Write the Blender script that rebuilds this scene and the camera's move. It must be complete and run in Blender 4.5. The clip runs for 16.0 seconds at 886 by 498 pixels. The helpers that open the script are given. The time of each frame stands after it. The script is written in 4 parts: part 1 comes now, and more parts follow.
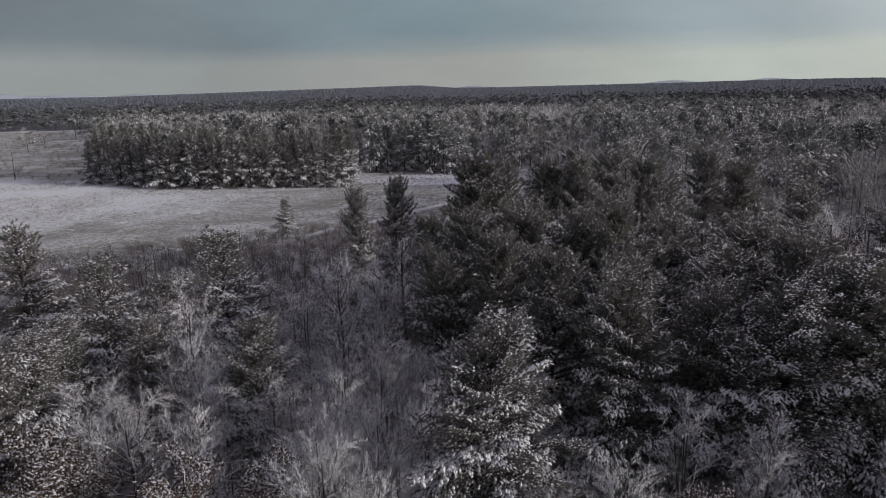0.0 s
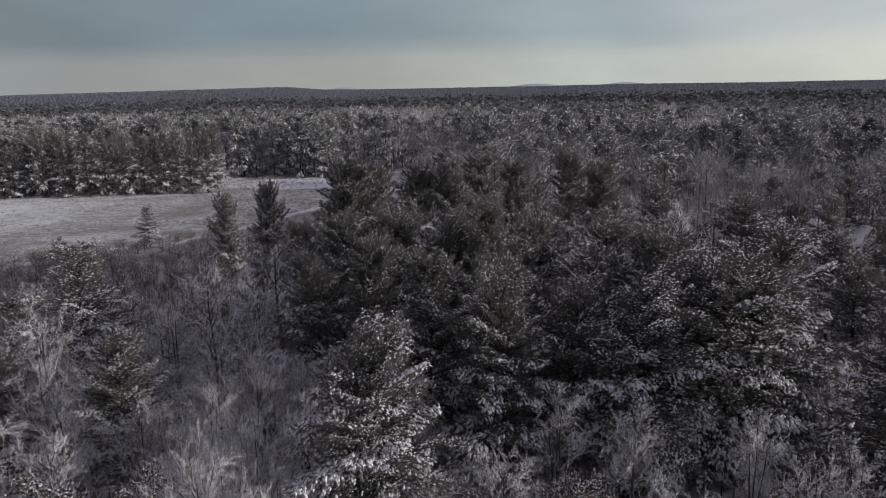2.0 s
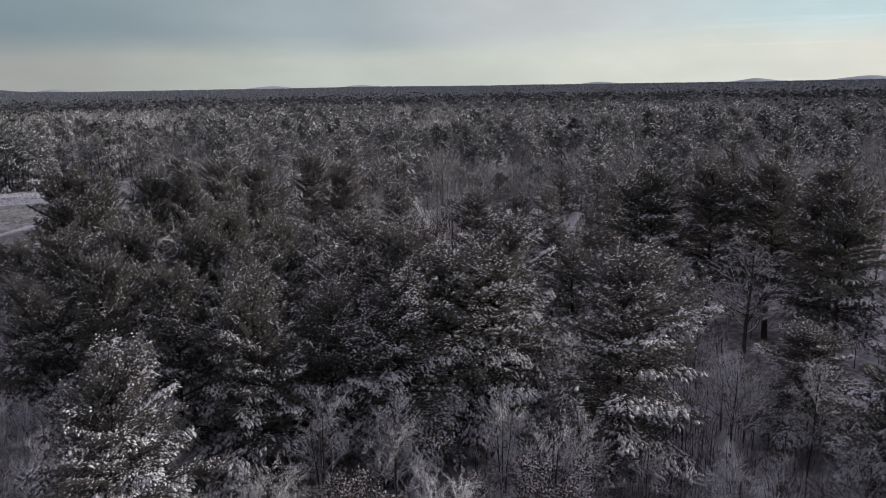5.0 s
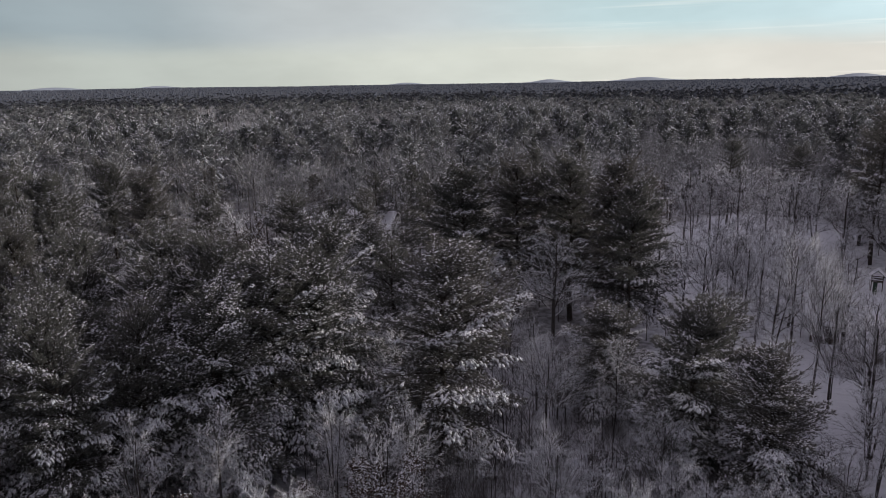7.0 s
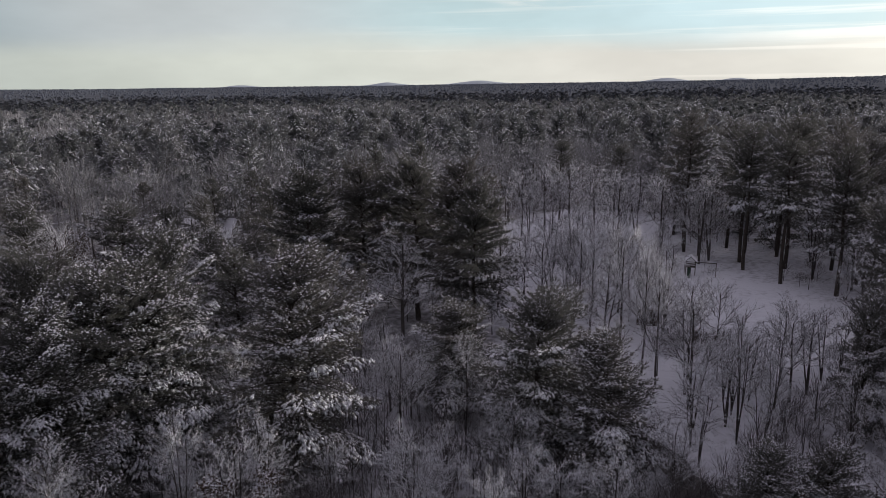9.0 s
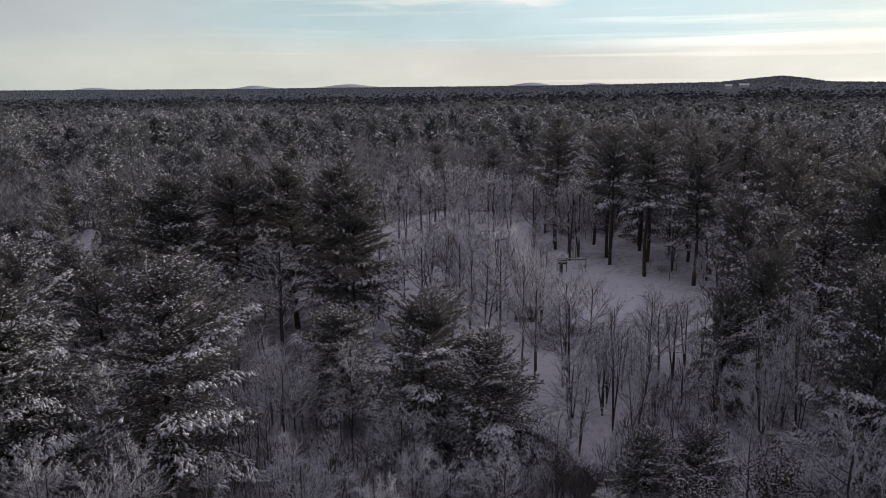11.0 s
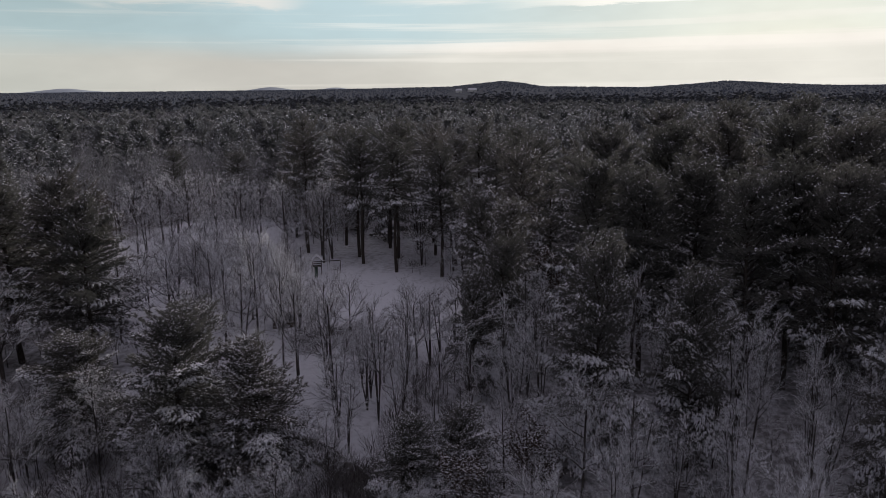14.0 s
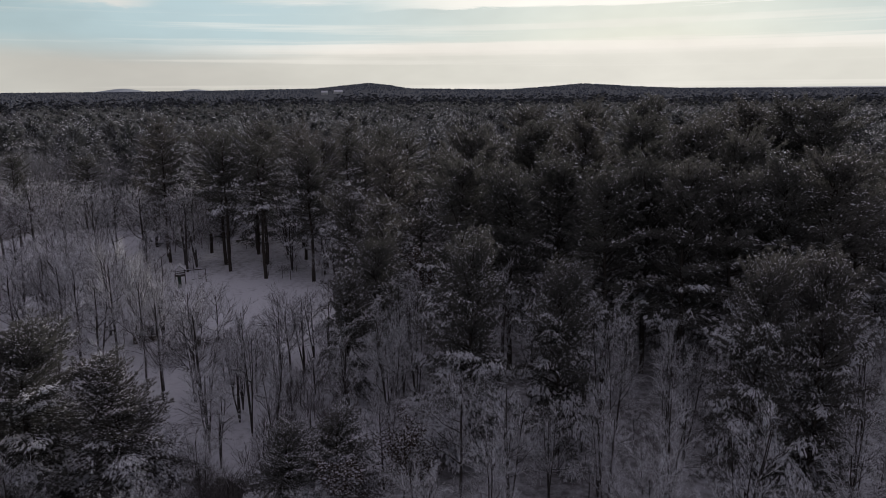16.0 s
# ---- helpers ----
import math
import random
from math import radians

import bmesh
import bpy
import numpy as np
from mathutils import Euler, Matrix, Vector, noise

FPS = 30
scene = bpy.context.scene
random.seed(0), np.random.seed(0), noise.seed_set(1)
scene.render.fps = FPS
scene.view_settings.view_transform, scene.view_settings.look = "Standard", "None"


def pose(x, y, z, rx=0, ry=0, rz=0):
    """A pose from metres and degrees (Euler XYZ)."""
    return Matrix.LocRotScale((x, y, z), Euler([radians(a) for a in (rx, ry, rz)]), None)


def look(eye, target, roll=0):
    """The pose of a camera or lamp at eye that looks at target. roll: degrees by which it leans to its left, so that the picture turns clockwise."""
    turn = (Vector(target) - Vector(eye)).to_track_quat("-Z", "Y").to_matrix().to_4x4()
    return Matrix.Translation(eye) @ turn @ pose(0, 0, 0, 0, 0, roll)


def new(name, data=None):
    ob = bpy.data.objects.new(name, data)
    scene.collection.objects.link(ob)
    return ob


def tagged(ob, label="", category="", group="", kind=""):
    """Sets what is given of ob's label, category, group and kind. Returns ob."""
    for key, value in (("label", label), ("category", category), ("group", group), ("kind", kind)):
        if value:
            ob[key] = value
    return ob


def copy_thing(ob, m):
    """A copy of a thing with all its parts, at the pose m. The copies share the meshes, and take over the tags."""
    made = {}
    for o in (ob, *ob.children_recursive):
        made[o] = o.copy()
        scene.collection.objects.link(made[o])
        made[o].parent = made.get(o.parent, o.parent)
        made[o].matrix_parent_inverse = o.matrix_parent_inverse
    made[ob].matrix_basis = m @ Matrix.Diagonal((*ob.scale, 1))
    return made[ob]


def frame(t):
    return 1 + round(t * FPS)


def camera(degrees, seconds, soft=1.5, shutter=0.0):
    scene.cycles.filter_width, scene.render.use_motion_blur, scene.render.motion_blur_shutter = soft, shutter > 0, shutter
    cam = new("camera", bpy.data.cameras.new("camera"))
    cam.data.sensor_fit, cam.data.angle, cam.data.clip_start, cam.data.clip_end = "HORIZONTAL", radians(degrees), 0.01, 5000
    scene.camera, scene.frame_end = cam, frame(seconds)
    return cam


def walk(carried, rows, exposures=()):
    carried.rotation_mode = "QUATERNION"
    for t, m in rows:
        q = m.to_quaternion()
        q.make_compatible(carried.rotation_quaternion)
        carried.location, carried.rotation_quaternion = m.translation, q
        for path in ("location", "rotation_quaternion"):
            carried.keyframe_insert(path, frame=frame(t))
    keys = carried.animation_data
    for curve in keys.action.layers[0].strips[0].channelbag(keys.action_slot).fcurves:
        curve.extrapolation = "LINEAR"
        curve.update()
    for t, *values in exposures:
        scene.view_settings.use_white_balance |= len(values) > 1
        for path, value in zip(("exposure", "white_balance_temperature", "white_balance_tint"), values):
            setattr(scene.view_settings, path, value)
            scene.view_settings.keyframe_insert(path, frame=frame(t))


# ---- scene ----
cam = camera(62.96, 16.0, soft=0.9)
PATH = [
    (0.0, 0.001, 0.000, 29.999, 77.565, 1.362, -0.263),
    (0.5, -0.019, -0.024, 30.044, 77.571, 1.287, -2.671),
    (1.0, -0.036, -0.054, 30.099, 77.552, 1.159, -5.095),
    (1.5, -0.041, -0.082, 30.161, 77.530, 1.085, -7.644),
    (2.0, -0.046, -0.115, 30.204, 77.521, 1.020, -10.326),
    (2.5, -0.037, -0.181, 30.216, 77.502, 0.952, -13.155),
    (3.0, -0.049, -0.250, 30.230, 77.509, 0.929, -16.367),
    (3.5, -0.066, -0.281, 30.257, 77.486, 0.931, -19.682),
    (4.0, -0.070, -0.304, 30.280, 77.461, 0.882, -23.095),
    (6.5, 0.001, -0.313, 30.303, 77.233, 0.991, -41.632),
    (7.0, -0.043, -0.314, 30.304, 77.210, 0.948, -45.097),
    (7.5, -0.099, -0.319, 30.303, 77.222, 0.867, -48.217),
    (8.0, -0.163, -0.324, 30.299, 77.227, 0.818, -51.322),
    (8.5, -0.197, -0.310, 30.297, 77.235, 0.780, -54.455),
    (9.0, -0.217, -0.271, 30.288, 77.254, 0.774, -57.565),
    (11.5, 0.068, 0.349, 30.133, 77.491, 0.462, -70.454),
    (12.0, 0.028, 0.349, 30.075, 77.554, 0.438, -73.819),
    (12.5, -0.024, 0.329, 30.012, 77.583, 0.518, -77.165),
    (13.0, -0.070, 0.310, 29.960, 77.593, 0.587, -80.539),
    (13.5, -0.100, 0.316, 29.915, 77.616, 0.563, -83.958),
    (14.0, -0.117, 0.340, 29.867, 77.581, 0.580, -87.386),
    (14.5, -0.126, 0.333, 29.830, 77.604, 0.578, -90.451),
    (15.0, -0.121, 0.301, 29.809, 77.625, 0.560, -92.752),
    (15.5, -0.121, 0.263, 29.795, 77.658, 0.567, -95.164),
    (16.0, -0.108, 0.236, 29.790, 77.642, 0.493, -97.696),
]
EXPOSURES = ((0.0, 0.23), (4.0, 0.35), (9.0, 0.37), (12.5, 0.14), (16.0, -0.08))
walk(cam, [(t, pose(*p)) for t, *p in PATH], EXPOSURES)

# ---- light: a low winter sun behind thin cloud ----
SUN_AZIMUTH, SUN_HEIGHT = 113.0, 13.0
sun_way = Vector((math.sin(radians(SUN_AZIMUTH)) * math.cos(radians(SUN_HEIGHT)),
                  math.cos(radians(SUN_AZIMUTH)) * math.cos(radians(SUN_HEIGHT)), math.sin(radians(SUN_HEIGHT))))
sun = new("sun", bpy.data.lights.new("sun", "SUN"))
sun.data.energy, sun.data.angle, sun.data.color = 2.9, radians(7.0), (1.0, 0.95, 0.89)
sun.matrix_world = look(sun_way * 200, (0, 0, 0))


class Nodes:
    """Short hands for building a node tree."""

    def __init__(self, tree):
        self.tree = tree
        tree.nodes.clear()

    def add(self, kind, **values):
        node = self.tree.nodes.new(kind)
        for key, value in values.items():
            setattr(node, key, value)
        return node

    def link(self, a, b):
        self.tree.links.new(a, b)

    def put(self, socket, value):
        if isinstance(value, bpy.types.NodeSocket):
            self.link(value, socket)
        else:
            socket.default_value = value

    def math(self, op, a, b=0.0, c=0.0, clamp=False):
        node = self.add("ShaderNodeMath", operation=op, use_clamp=clamp)
        for socket, value in zip(node.inputs, (a, b, c)):
            self.put(socket, value)
        return node.outputs[0]

    def mix(self, fac, a, b, blend="MIX"):
        node = self.add("ShaderNodeMix", data_type="RGBA", blend_type=blend)
        self.put(node.inputs[0], fac)
        self.put(node.inputs[6], a)
        self.put(node.inputs[7], b)
        return node.outputs[2]

    def ramp(self, fac, stops, smooth=True):
        node = self.add("ShaderNodeValToRGB")
        node.color_ramp.interpolation = "EASE" if smooth else "LINEAR"
        for n, (at, colour) in enumerate(stops):
            e = node.color_ramp.elements[n] if n < 2 else node.color_ramp.elements.new(at)
            e.position, e.color = at, (*colour, 1) if len(colour) == 3 else colour
        self.put(node.inputs[0], fac)
        return node.outputs[0]

    def noise(self, vector, scale, detail=4.0, rough=0.55, distortion=0.0):
        node = self.add("ShaderNodeTexNoise")
        self.put(node.inputs["Vector"], vector)
        for name, value in (("Scale", scale), ("Detail", detail), ("Roughness", rough), ("Distortion", distortion)):
            node.inputs[name].default_value = value
        return node.outputs["Fac"]

    def stretch(self, vector, scale):
        node = self.add("ShaderNodeMapping")
        self.put(node.inputs["Vector"], vector)
        node.inputs["Scale"].default_value = scale
        return node.outputs[0]


def grey(v):
    return (v, v, v)


world = bpy.data.worlds.new("winter_sky")
scene.world = world
world.use_nodes = True
W = Nodes(world.node_tree)
coord = W.add("ShaderNodeTexCoord").outputs["Generated"]
split = W.add("ShaderNodeSeparateXYZ")
W.link(coord, split.inputs[0])
height = split.outputs[2]
toward = W.add("ShaderNodeVectorMath", operation="DOT_PRODUCT")
W.link(coord, toward.inputs[0])
toward.inputs[1].default_value = sun_way
near_sun = W.math("MULTIPLY_ADD", toward.outputs["Value"], 0.5, 0.5)
nishita = W.add("ShaderNodeTexSky", sky_type="NISHITA", sun_disc=False, sun_elevation=radians(SUN_HEIGHT),
                sun_rotation=radians(SUN_AZIMUTH))
clear = W.mix(1.0, nishita.outputs[0], (0.085, 0.085, 0.085, 1), "MULTIPLY")
# grey deck away from the sun, bright thin cloud towards it
deck = W.ramp(near_sun, [(0.15, (0.15, 0.18, 0.2)), (0.31, (0.185, 0.24, 0.27)), (0.5, (0.27, 0.32, 0.345)), (0.62, (0.4, 0.43, 0.44)),
                         (0.72, (0.5, 0.54, 0.55)), (0.9, (0.62, 0.66, 0.64)), (0.975, (0.86, 0.87, 0.84)), (1.0, (1.05, 1.05, 1.0))])
low = W.ramp(near_sun, [(0.15, (0.25, 0.27, 0.27)), (0.31, (0.3, 0.31, 0.3)), (0.5, (0.4, 0.43, 0.4)), (0.69, (0.53, 0.55, 0.5)),
                        (0.9, (0.62, 0.6, 0.55)), (0.975, (0.76, 0.74, 0.67)), (1.0, (0.88, 0.85, 0.77))])
blue = W.ramp(near_sun, [(0.6, (0.34, 0.41, 0.44)), (0.78, (0.42, 0.54, 0.57)), (0.93, (0.48, 0.62, 0.67)), (1.0, (0.6, 0.69, 0.69))])
clear = W.mix(0.06, blue, clear)
wave = W.noise(W.stretch(coord, (1.0, 1.0, 7.0)), 1.9, 4.0, 0.5)
hem = W.math("MULTIPLY_ADD", wave, 0.05, height)
near_low = W.ramp(near_sun, [(0.86, grey(0)), (0.97, grey(1))])
to_low = W.mix(near_low, W.ramp(hem, [(0.06, grey(1)), (0.10, grey(0))]), W.ramp(hem, [(0.078, grey(1)), (0.092, grey(0))]))
# a clear gap lies between the low haze and the cloud deck, on the sunward side
tatter = W.noise(W.stretch(coord, (1.3, 1.3, 16.0)), 1.6, 6.0, 0.62, 0.5)
edge = W.math("MULTIPLY_ADD", tatter, 0.09, W.math("MULTIPLY_ADD", height, 1.0, -0.09))
opening = W.ramp(edge, [(0.072, grey(1)), (0.092, grey(0))])
sunward = W.ramp(near_sun, [(0.66, grey(0)), (0.8, grey(1))])
body = W.mix(W.math("MULTIPLY", opening, sunward), deck, clear)
body = W.mix(to_low, body, low)
streak = W.noise(W.stretch(coord, (0.9, 0.9, 46.0)), 1.5, 5.0, 0.55, 0.25)
streaks = W.ramp(streak, [(0.52, grey(0)), (0.66, grey(1))])
lit = W.ramp(near_sun, [(0.68, grey(0)), (0.92, grey(1))])
bright = W.math("MULTIPLY", W.math("MULTIPLY", streaks, lit), 0.4)
both = W.mix(bright, body, (0.95, 0.91, 0.84, 1))
# drawn-out cloud streaks on the haze, ragged puffs, and a bright bank above, all on the sunward side
around = W.math("ARCTAN2", split.outputs[0], split.outputs[1])
comb = W.noise(W.stretch(coord, (1.2, 1.2, 60.0)), 2.4, 6.0, 0.6, 0.3)
rim = W.ramp(W.math("MULTIPLY_ADD", comb, 0.02, height), [(0.052, grey(0)), (0.064, grey(1)), (0.070, grey(1)), (0.074, grey(0))])
rim = W.math("MULTIPLY", rim, near_low)
both = W.mix(W.math("MULTIPLY", rim, 0.7), both, (0.98, 0.92, 0.85, 1))
fray = W.noise(W.stretch(coord, (3.0, 3.0, 30.0)), 2.6, 6.0, 0.6, 0.6)
puff = W.ramp(W.math("MULTIPLY_ADD", fray, 0.05, height), [(0.126, grey(0)), (0.138, grey(1))])
there = W.ramp(W.math("MULTIPLY", around, 0.3183), [(0.33, grey(0)), (0.37, grey(1)), (0.41, grey(1)), (0.435, grey(0))])
both = W.mix(W.math("MULTIPLY", W.math("MULTIPLY", puff, there), 0.75), both, (0.8, 0.76, 0.71, 1))
bank = W.ramp(W.math("MULTIPLY_ADD", fray, 0.03, height), [(0.117, grey(0)), (0.122, grey(1))])
there = W.ramp(W.math("MULTIPLY", around, 0.3183), [(0.5, grey(0)), (0.56, grey(1)), (0.76, grey(1)), (0.85, grey(0))])
both = W.mix(W.math("MULTIPLY", W.math("MULTIPLY", bank, there), 0.9), both, (1.1, 1.06, 0.98, 1))
mottle = W.ramp(W.noise(W.stretch(coord, (1, 1, 3.0)), 2.2, 5.0, 0.6), [(0.3, grey(0.9)), (0.7, grey(1.08))])
both = W.mix(1.0, both, mottle, "MULTIPLY")
overhead = W.ramp(height, [(0.14, grey(1)), (0.34, grey(0))])
both = W.mix(overhead, (0.268, 0.254, 0.308, 1), both)
back = W.add("ShaderNodeBackground")
W.link(both, back.inputs[0])
back.inputs[1].default_value = 1.0
W.link(back.outputs[0], W.add("ShaderNodeOutputWorld").inputs[0])

# ---- materials ----


def material(name, rough=0.85, specular=0.25):
    m = bpy.data.materials.new(name)
    m.use_nodes = True
    n = Nodes(m.node_tree)
    shader = n.add("ShaderNodeBsdfPrincipled")
    shader.inputs["Roughness"].default_value = rough
    shader.inputs["Specular IOR Level"].default_value = specular
    n.link(shader.outputs[0], n.add("ShaderNodeOutputMaterial").inputs[0])
    return m, n, shader


def bump(n, shader, fac, strength, distance):
    node = n.add("ShaderNodeBump")
    node.inputs["Strength"].default_value = strength
    node.inputs["Distance"].default_value = distance
    n.put(node.inputs["Height"], fac)
    n.link(node.outputs[0], shader.inputs["Normal"])


def needle_material(name, dark, light, browned=0.0, toned=False, through_light=0.0):
    m, n, s = material(name, 0.85, 0.0)
    island = n.add("ShaderNodeNewGeometry").outputs["Random Per Island"]
    tree = n.add("ShaderNodeObjectInfo").outputs["Random"]
    if toned:
        tree = n.add("ShaderNodeAttribute", attribute_name="tree_tone").outputs["Fac"]
    share = 0.55 if toned else 0.35
    tone = n.math("MULTIPLY_ADD", island, 1 - share, n.math("MULTIPLY", tree, share))
    colour = n.ramp(tone, [(0.0, dark), (1.0, light)], False)
    if browned:
        colour = n.mix(n.ramp(tree, [(0.35, grey(0)), (1.0, grey(browned))]), colour, n.ramp(tone, [(0.0, (0.052, 0.044, 0.042)), (1.0, (0.2, 0.172, 0.165))], False))
    n.link(colour, s.inputs["Base Color"])
    if through_light:
        glow = n.add("ShaderNodeBsdfTranslucent")
        n.link(colour, glow.inputs[0])
        both = n.add("ShaderNodeMixShader")
        both.inputs[0].default_value = through_light
        n.link(s.outputs[0], both.inputs[1])
        n.link(glow.outputs[0], both.inputs[2])
        out = [k for k in m.node_tree.nodes if k.type == "OUTPUT_MATERIAL"][0]
        n.link(both.outputs[0], out.inputs[0])
    return m


NEEDLE = needle_material("pine_needles", (0.09, 0.09, 0.084), (0.29, 0.284, 0.268), 0.4, False, 0.4)
LEAF = needle_material("dead_leaves", (0.045, 0.034, 0.028), (0.16, 0.12, 0.095), 0.0, False, 0.4)
# paler colour than the near needles: frost dust with distance haze mixed in
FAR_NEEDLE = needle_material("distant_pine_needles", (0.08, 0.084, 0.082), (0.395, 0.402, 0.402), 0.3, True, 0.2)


def snow_material(name, tint=(0.82, 0.815, 0.86), low_tint=(0.68, 0.675, 0.72)):
    m, n, s = material(name, 0.85, 0.05)
    at = n.add("ShaderNodeTexCoord").outputs["Object"]
    n.link(n.mix(n.noise(at, 1.3), (*low_tint, 1), (*tint, 1)), s.inputs["Base Color"])
    bump(n, s, n.noise(at, 9.0, 3.0), 0.25, 0.04)
    return m


SNOW = snow_material("clinging_snow")


def bark_material(name, dark, light, snow, russet=0.0, lies=0.34):
    """Bark with snow lying on what faces up."""
    m, n, s = material(name, 0.9, 0.0)
    at = n.add("ShaderNodeTexCoord").outputs["Object"]
    grain = n.noise(n.stretch(at, (6, 6, 1.2)), 2.0, 5.0, 0.65)
    colour = n.ramp(grain, [(0.3, dark), (0.7, light)])
    if russet:
        own = n.add("ShaderNodeObjectInfo").outputs["Random"]
        colour = n.mix(n.math("MULTIPLY", own, russet), colour, (0.16, 0.10, 0.085, 1))
    if snow:
        up = n.add("ShaderNodeSeparateXYZ")
        n.link(n.add("ShaderNodeNewGeometry").outputs["True Normal"], up.inputs[0])
        lie = n.math("MULTIPLY_ADD", n.noise(at, 2.6, 3.0), 0.7, up.outputs[2])
        cover = n.ramp(lie, [(lies, grey(0)), (lies + 0.12, grey(snow))], False)
        colour = n.mix(cover, colour, (0.83, 0.83, 0.87, 1))
    n.link(colour, s.inputs["Base Color"])
    bump(n, s, grain, 0.5, 0.03)
    return m


PINE_BARK = bark_material("pine_bark", (0.035, 0.03, 0.027), (0.10, 0.085, 0.075), 0.0)
BARK = bark_material("hardwood_bark", (0.04, 0.036, 0.034), (0.11, 0.098, 0.092), 0.85, 0.0, 0.68)
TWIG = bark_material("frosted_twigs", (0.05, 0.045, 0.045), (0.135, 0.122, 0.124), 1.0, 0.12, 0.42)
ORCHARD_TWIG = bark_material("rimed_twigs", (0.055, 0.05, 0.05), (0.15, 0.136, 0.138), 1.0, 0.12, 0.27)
BRUSH = bark_material("brush_stems", (0.10, 0.085, 0.078), (0.24, 0.215, 0.2), 0.7)


def ground_material():
    m, n, s = material("snowy_ground", 0.9, 0.0)
    at = n.add("ShaderNodeTexCoord").outputs["Object"]
    broad, fine = n.noise(at, 0.035, 5.0, 0.6), n.noise(at, 1.1, 5.0, 0.65)
    snow = n.mix(broad, (0.76, 0.76, 0.82, 1), (0.86, 0.86, 0.9, 1))
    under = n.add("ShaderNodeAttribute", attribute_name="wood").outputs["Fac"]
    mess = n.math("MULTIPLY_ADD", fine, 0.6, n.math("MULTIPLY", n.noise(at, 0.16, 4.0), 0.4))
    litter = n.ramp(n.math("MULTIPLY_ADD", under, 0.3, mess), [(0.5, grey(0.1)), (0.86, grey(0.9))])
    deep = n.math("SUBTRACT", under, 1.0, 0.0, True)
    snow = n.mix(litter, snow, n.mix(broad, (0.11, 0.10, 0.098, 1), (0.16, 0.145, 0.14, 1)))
    # far ground takes the blue-grey of the woods on it, haze included
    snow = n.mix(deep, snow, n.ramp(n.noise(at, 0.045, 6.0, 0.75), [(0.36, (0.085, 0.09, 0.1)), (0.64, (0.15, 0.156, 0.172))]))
    straw = n.mix(fine, (0.135, 0.130, 0.118, 1), (0.325, 0.318, 0.296, 1))
    grass = n.add("ShaderNodeAttribute", attribute_name="meadow")
    lying = n.math("MULTIPLY_ADD", n.noise(at, 0.05, 5.0, 0.65), 0.5, n.math("MULTIPLY", n.noise(n.stretch(at, (0.8, 1.0, 1.0)), 0.5, 6.0, 0.75), 0.5))
    worn = n.math("MULTIPLY_ADD", fine, 0.5, lying)
    cover = n.math("ADD", worn, n.math("MULTIPLY_ADD", grass.outputs["Fac"], 0.5, -0.5))
    stubble = n.ramp(cover, [(0.52, grey(0)), (0.86, grey(1))])
    stubble = n.math("MULTIPLY", stubble, n.math("GREATER_THAN", grass.outputs["Fac"], 0.02))
    snow = n.mix(n.math("MULTIPLY", grass.outputs["Fac"], 0.7), snow, (0.64, 0.68, 0.69, 1))
    n.link(n.mix(stubble, snow, straw), s.inputs["Base Color"])
    bump(n, s, n.math("MULTIPLY_ADD", fine, 0.35, n.noise(at, 0.4, 4.0)), 0.6, 0.3)
    return m


def plain(name, dark, light, scale=4.0, rough=0.7, stretch=(1, 1, 1), strength=0.3):
    m, n, s = material(name, rough, 0.3)
    at = n.add("ShaderNodeTexCoord").outputs["Object"]
    grain = n.noise(n.stretch(at, stretch), scale, 5.0, 0.6)
    n.link(n.ramp(grain, [(0.3, dark), (0.72, light)]), s.inputs["Base Color"])
    bump(n, s, grain, strength, 0.02)
    return m


STRAW = needle_material("dry_grass", (0.13, 0.124, 0.11), (0.36, 0.35, 0.325))
GROUND = ground_material()
# snow colour dulled towards blue to carry the haze of distance
HAZY_HILL_SNOW = plain("hazy_snowy_hills", (0.34, 0.38, 0.43), (0.46, 0.5, 0.55), 0.006, 0.9)
ROOF_SNOW = snow_material("roof_snow")
CEDAR = plain("weathered_cedar", (0.04, 0.032, 0.027), (0.10, 0.08, 0.066), 5, 0.8, (1, 1, 6))
SIDING = plain("brown_siding", (0.09, 0.075, 0.065), (0.16, 0.135, 0.115), 3, 0.8, (1, 1, 8))
PALE_SIDING = plain("pale_siding", (0.5, 0.5, 0.49), (0.68, 0.68, 0.66), 3, 0.7, (1, 1, 8))
GREY_SIDING = plain("weathered_grey_siding", (0.14, 0.135, 0.13), (0.24, 0.235, 0.225), 3, 0.8, (1, 1, 8))
WHITE_TRIM = plain("white_trim", (0.68, 0.68, 0.66), (0.8, 0.8, 0.78), 6, 0.6)
STONE = plain("field_stone", (0.10, 0.095, 0.09), (0.28, 0.265, 0.25), 3, 0.9, (1, 1, 1), 0.6)
PACKED = plain("packed_snow_and_gravel", (0.16, 0.15, 0.15), (0.56, 0.55, 0.57), 1.2, 0.9, (1, 1, 1), 0.5)
GRAVEL = plain("wet_gravel", (0.06, 0.055, 0.052), (0.17, 0.155, 0.145), 3, 0.85, (1, 1, 1), 0.5)
CANVAS = plain("green_canvas", (0.02, 0.04, 0.03), (0.05, 0.08, 0.06), 3, 0.7)
GLASS, _n, _s = material("window_glass", 0.06, 0.5)
_s.inputs["Base Color"].default_value = (0.02, 0.025, 0.03, 1)

# ---- mesh helpers ----


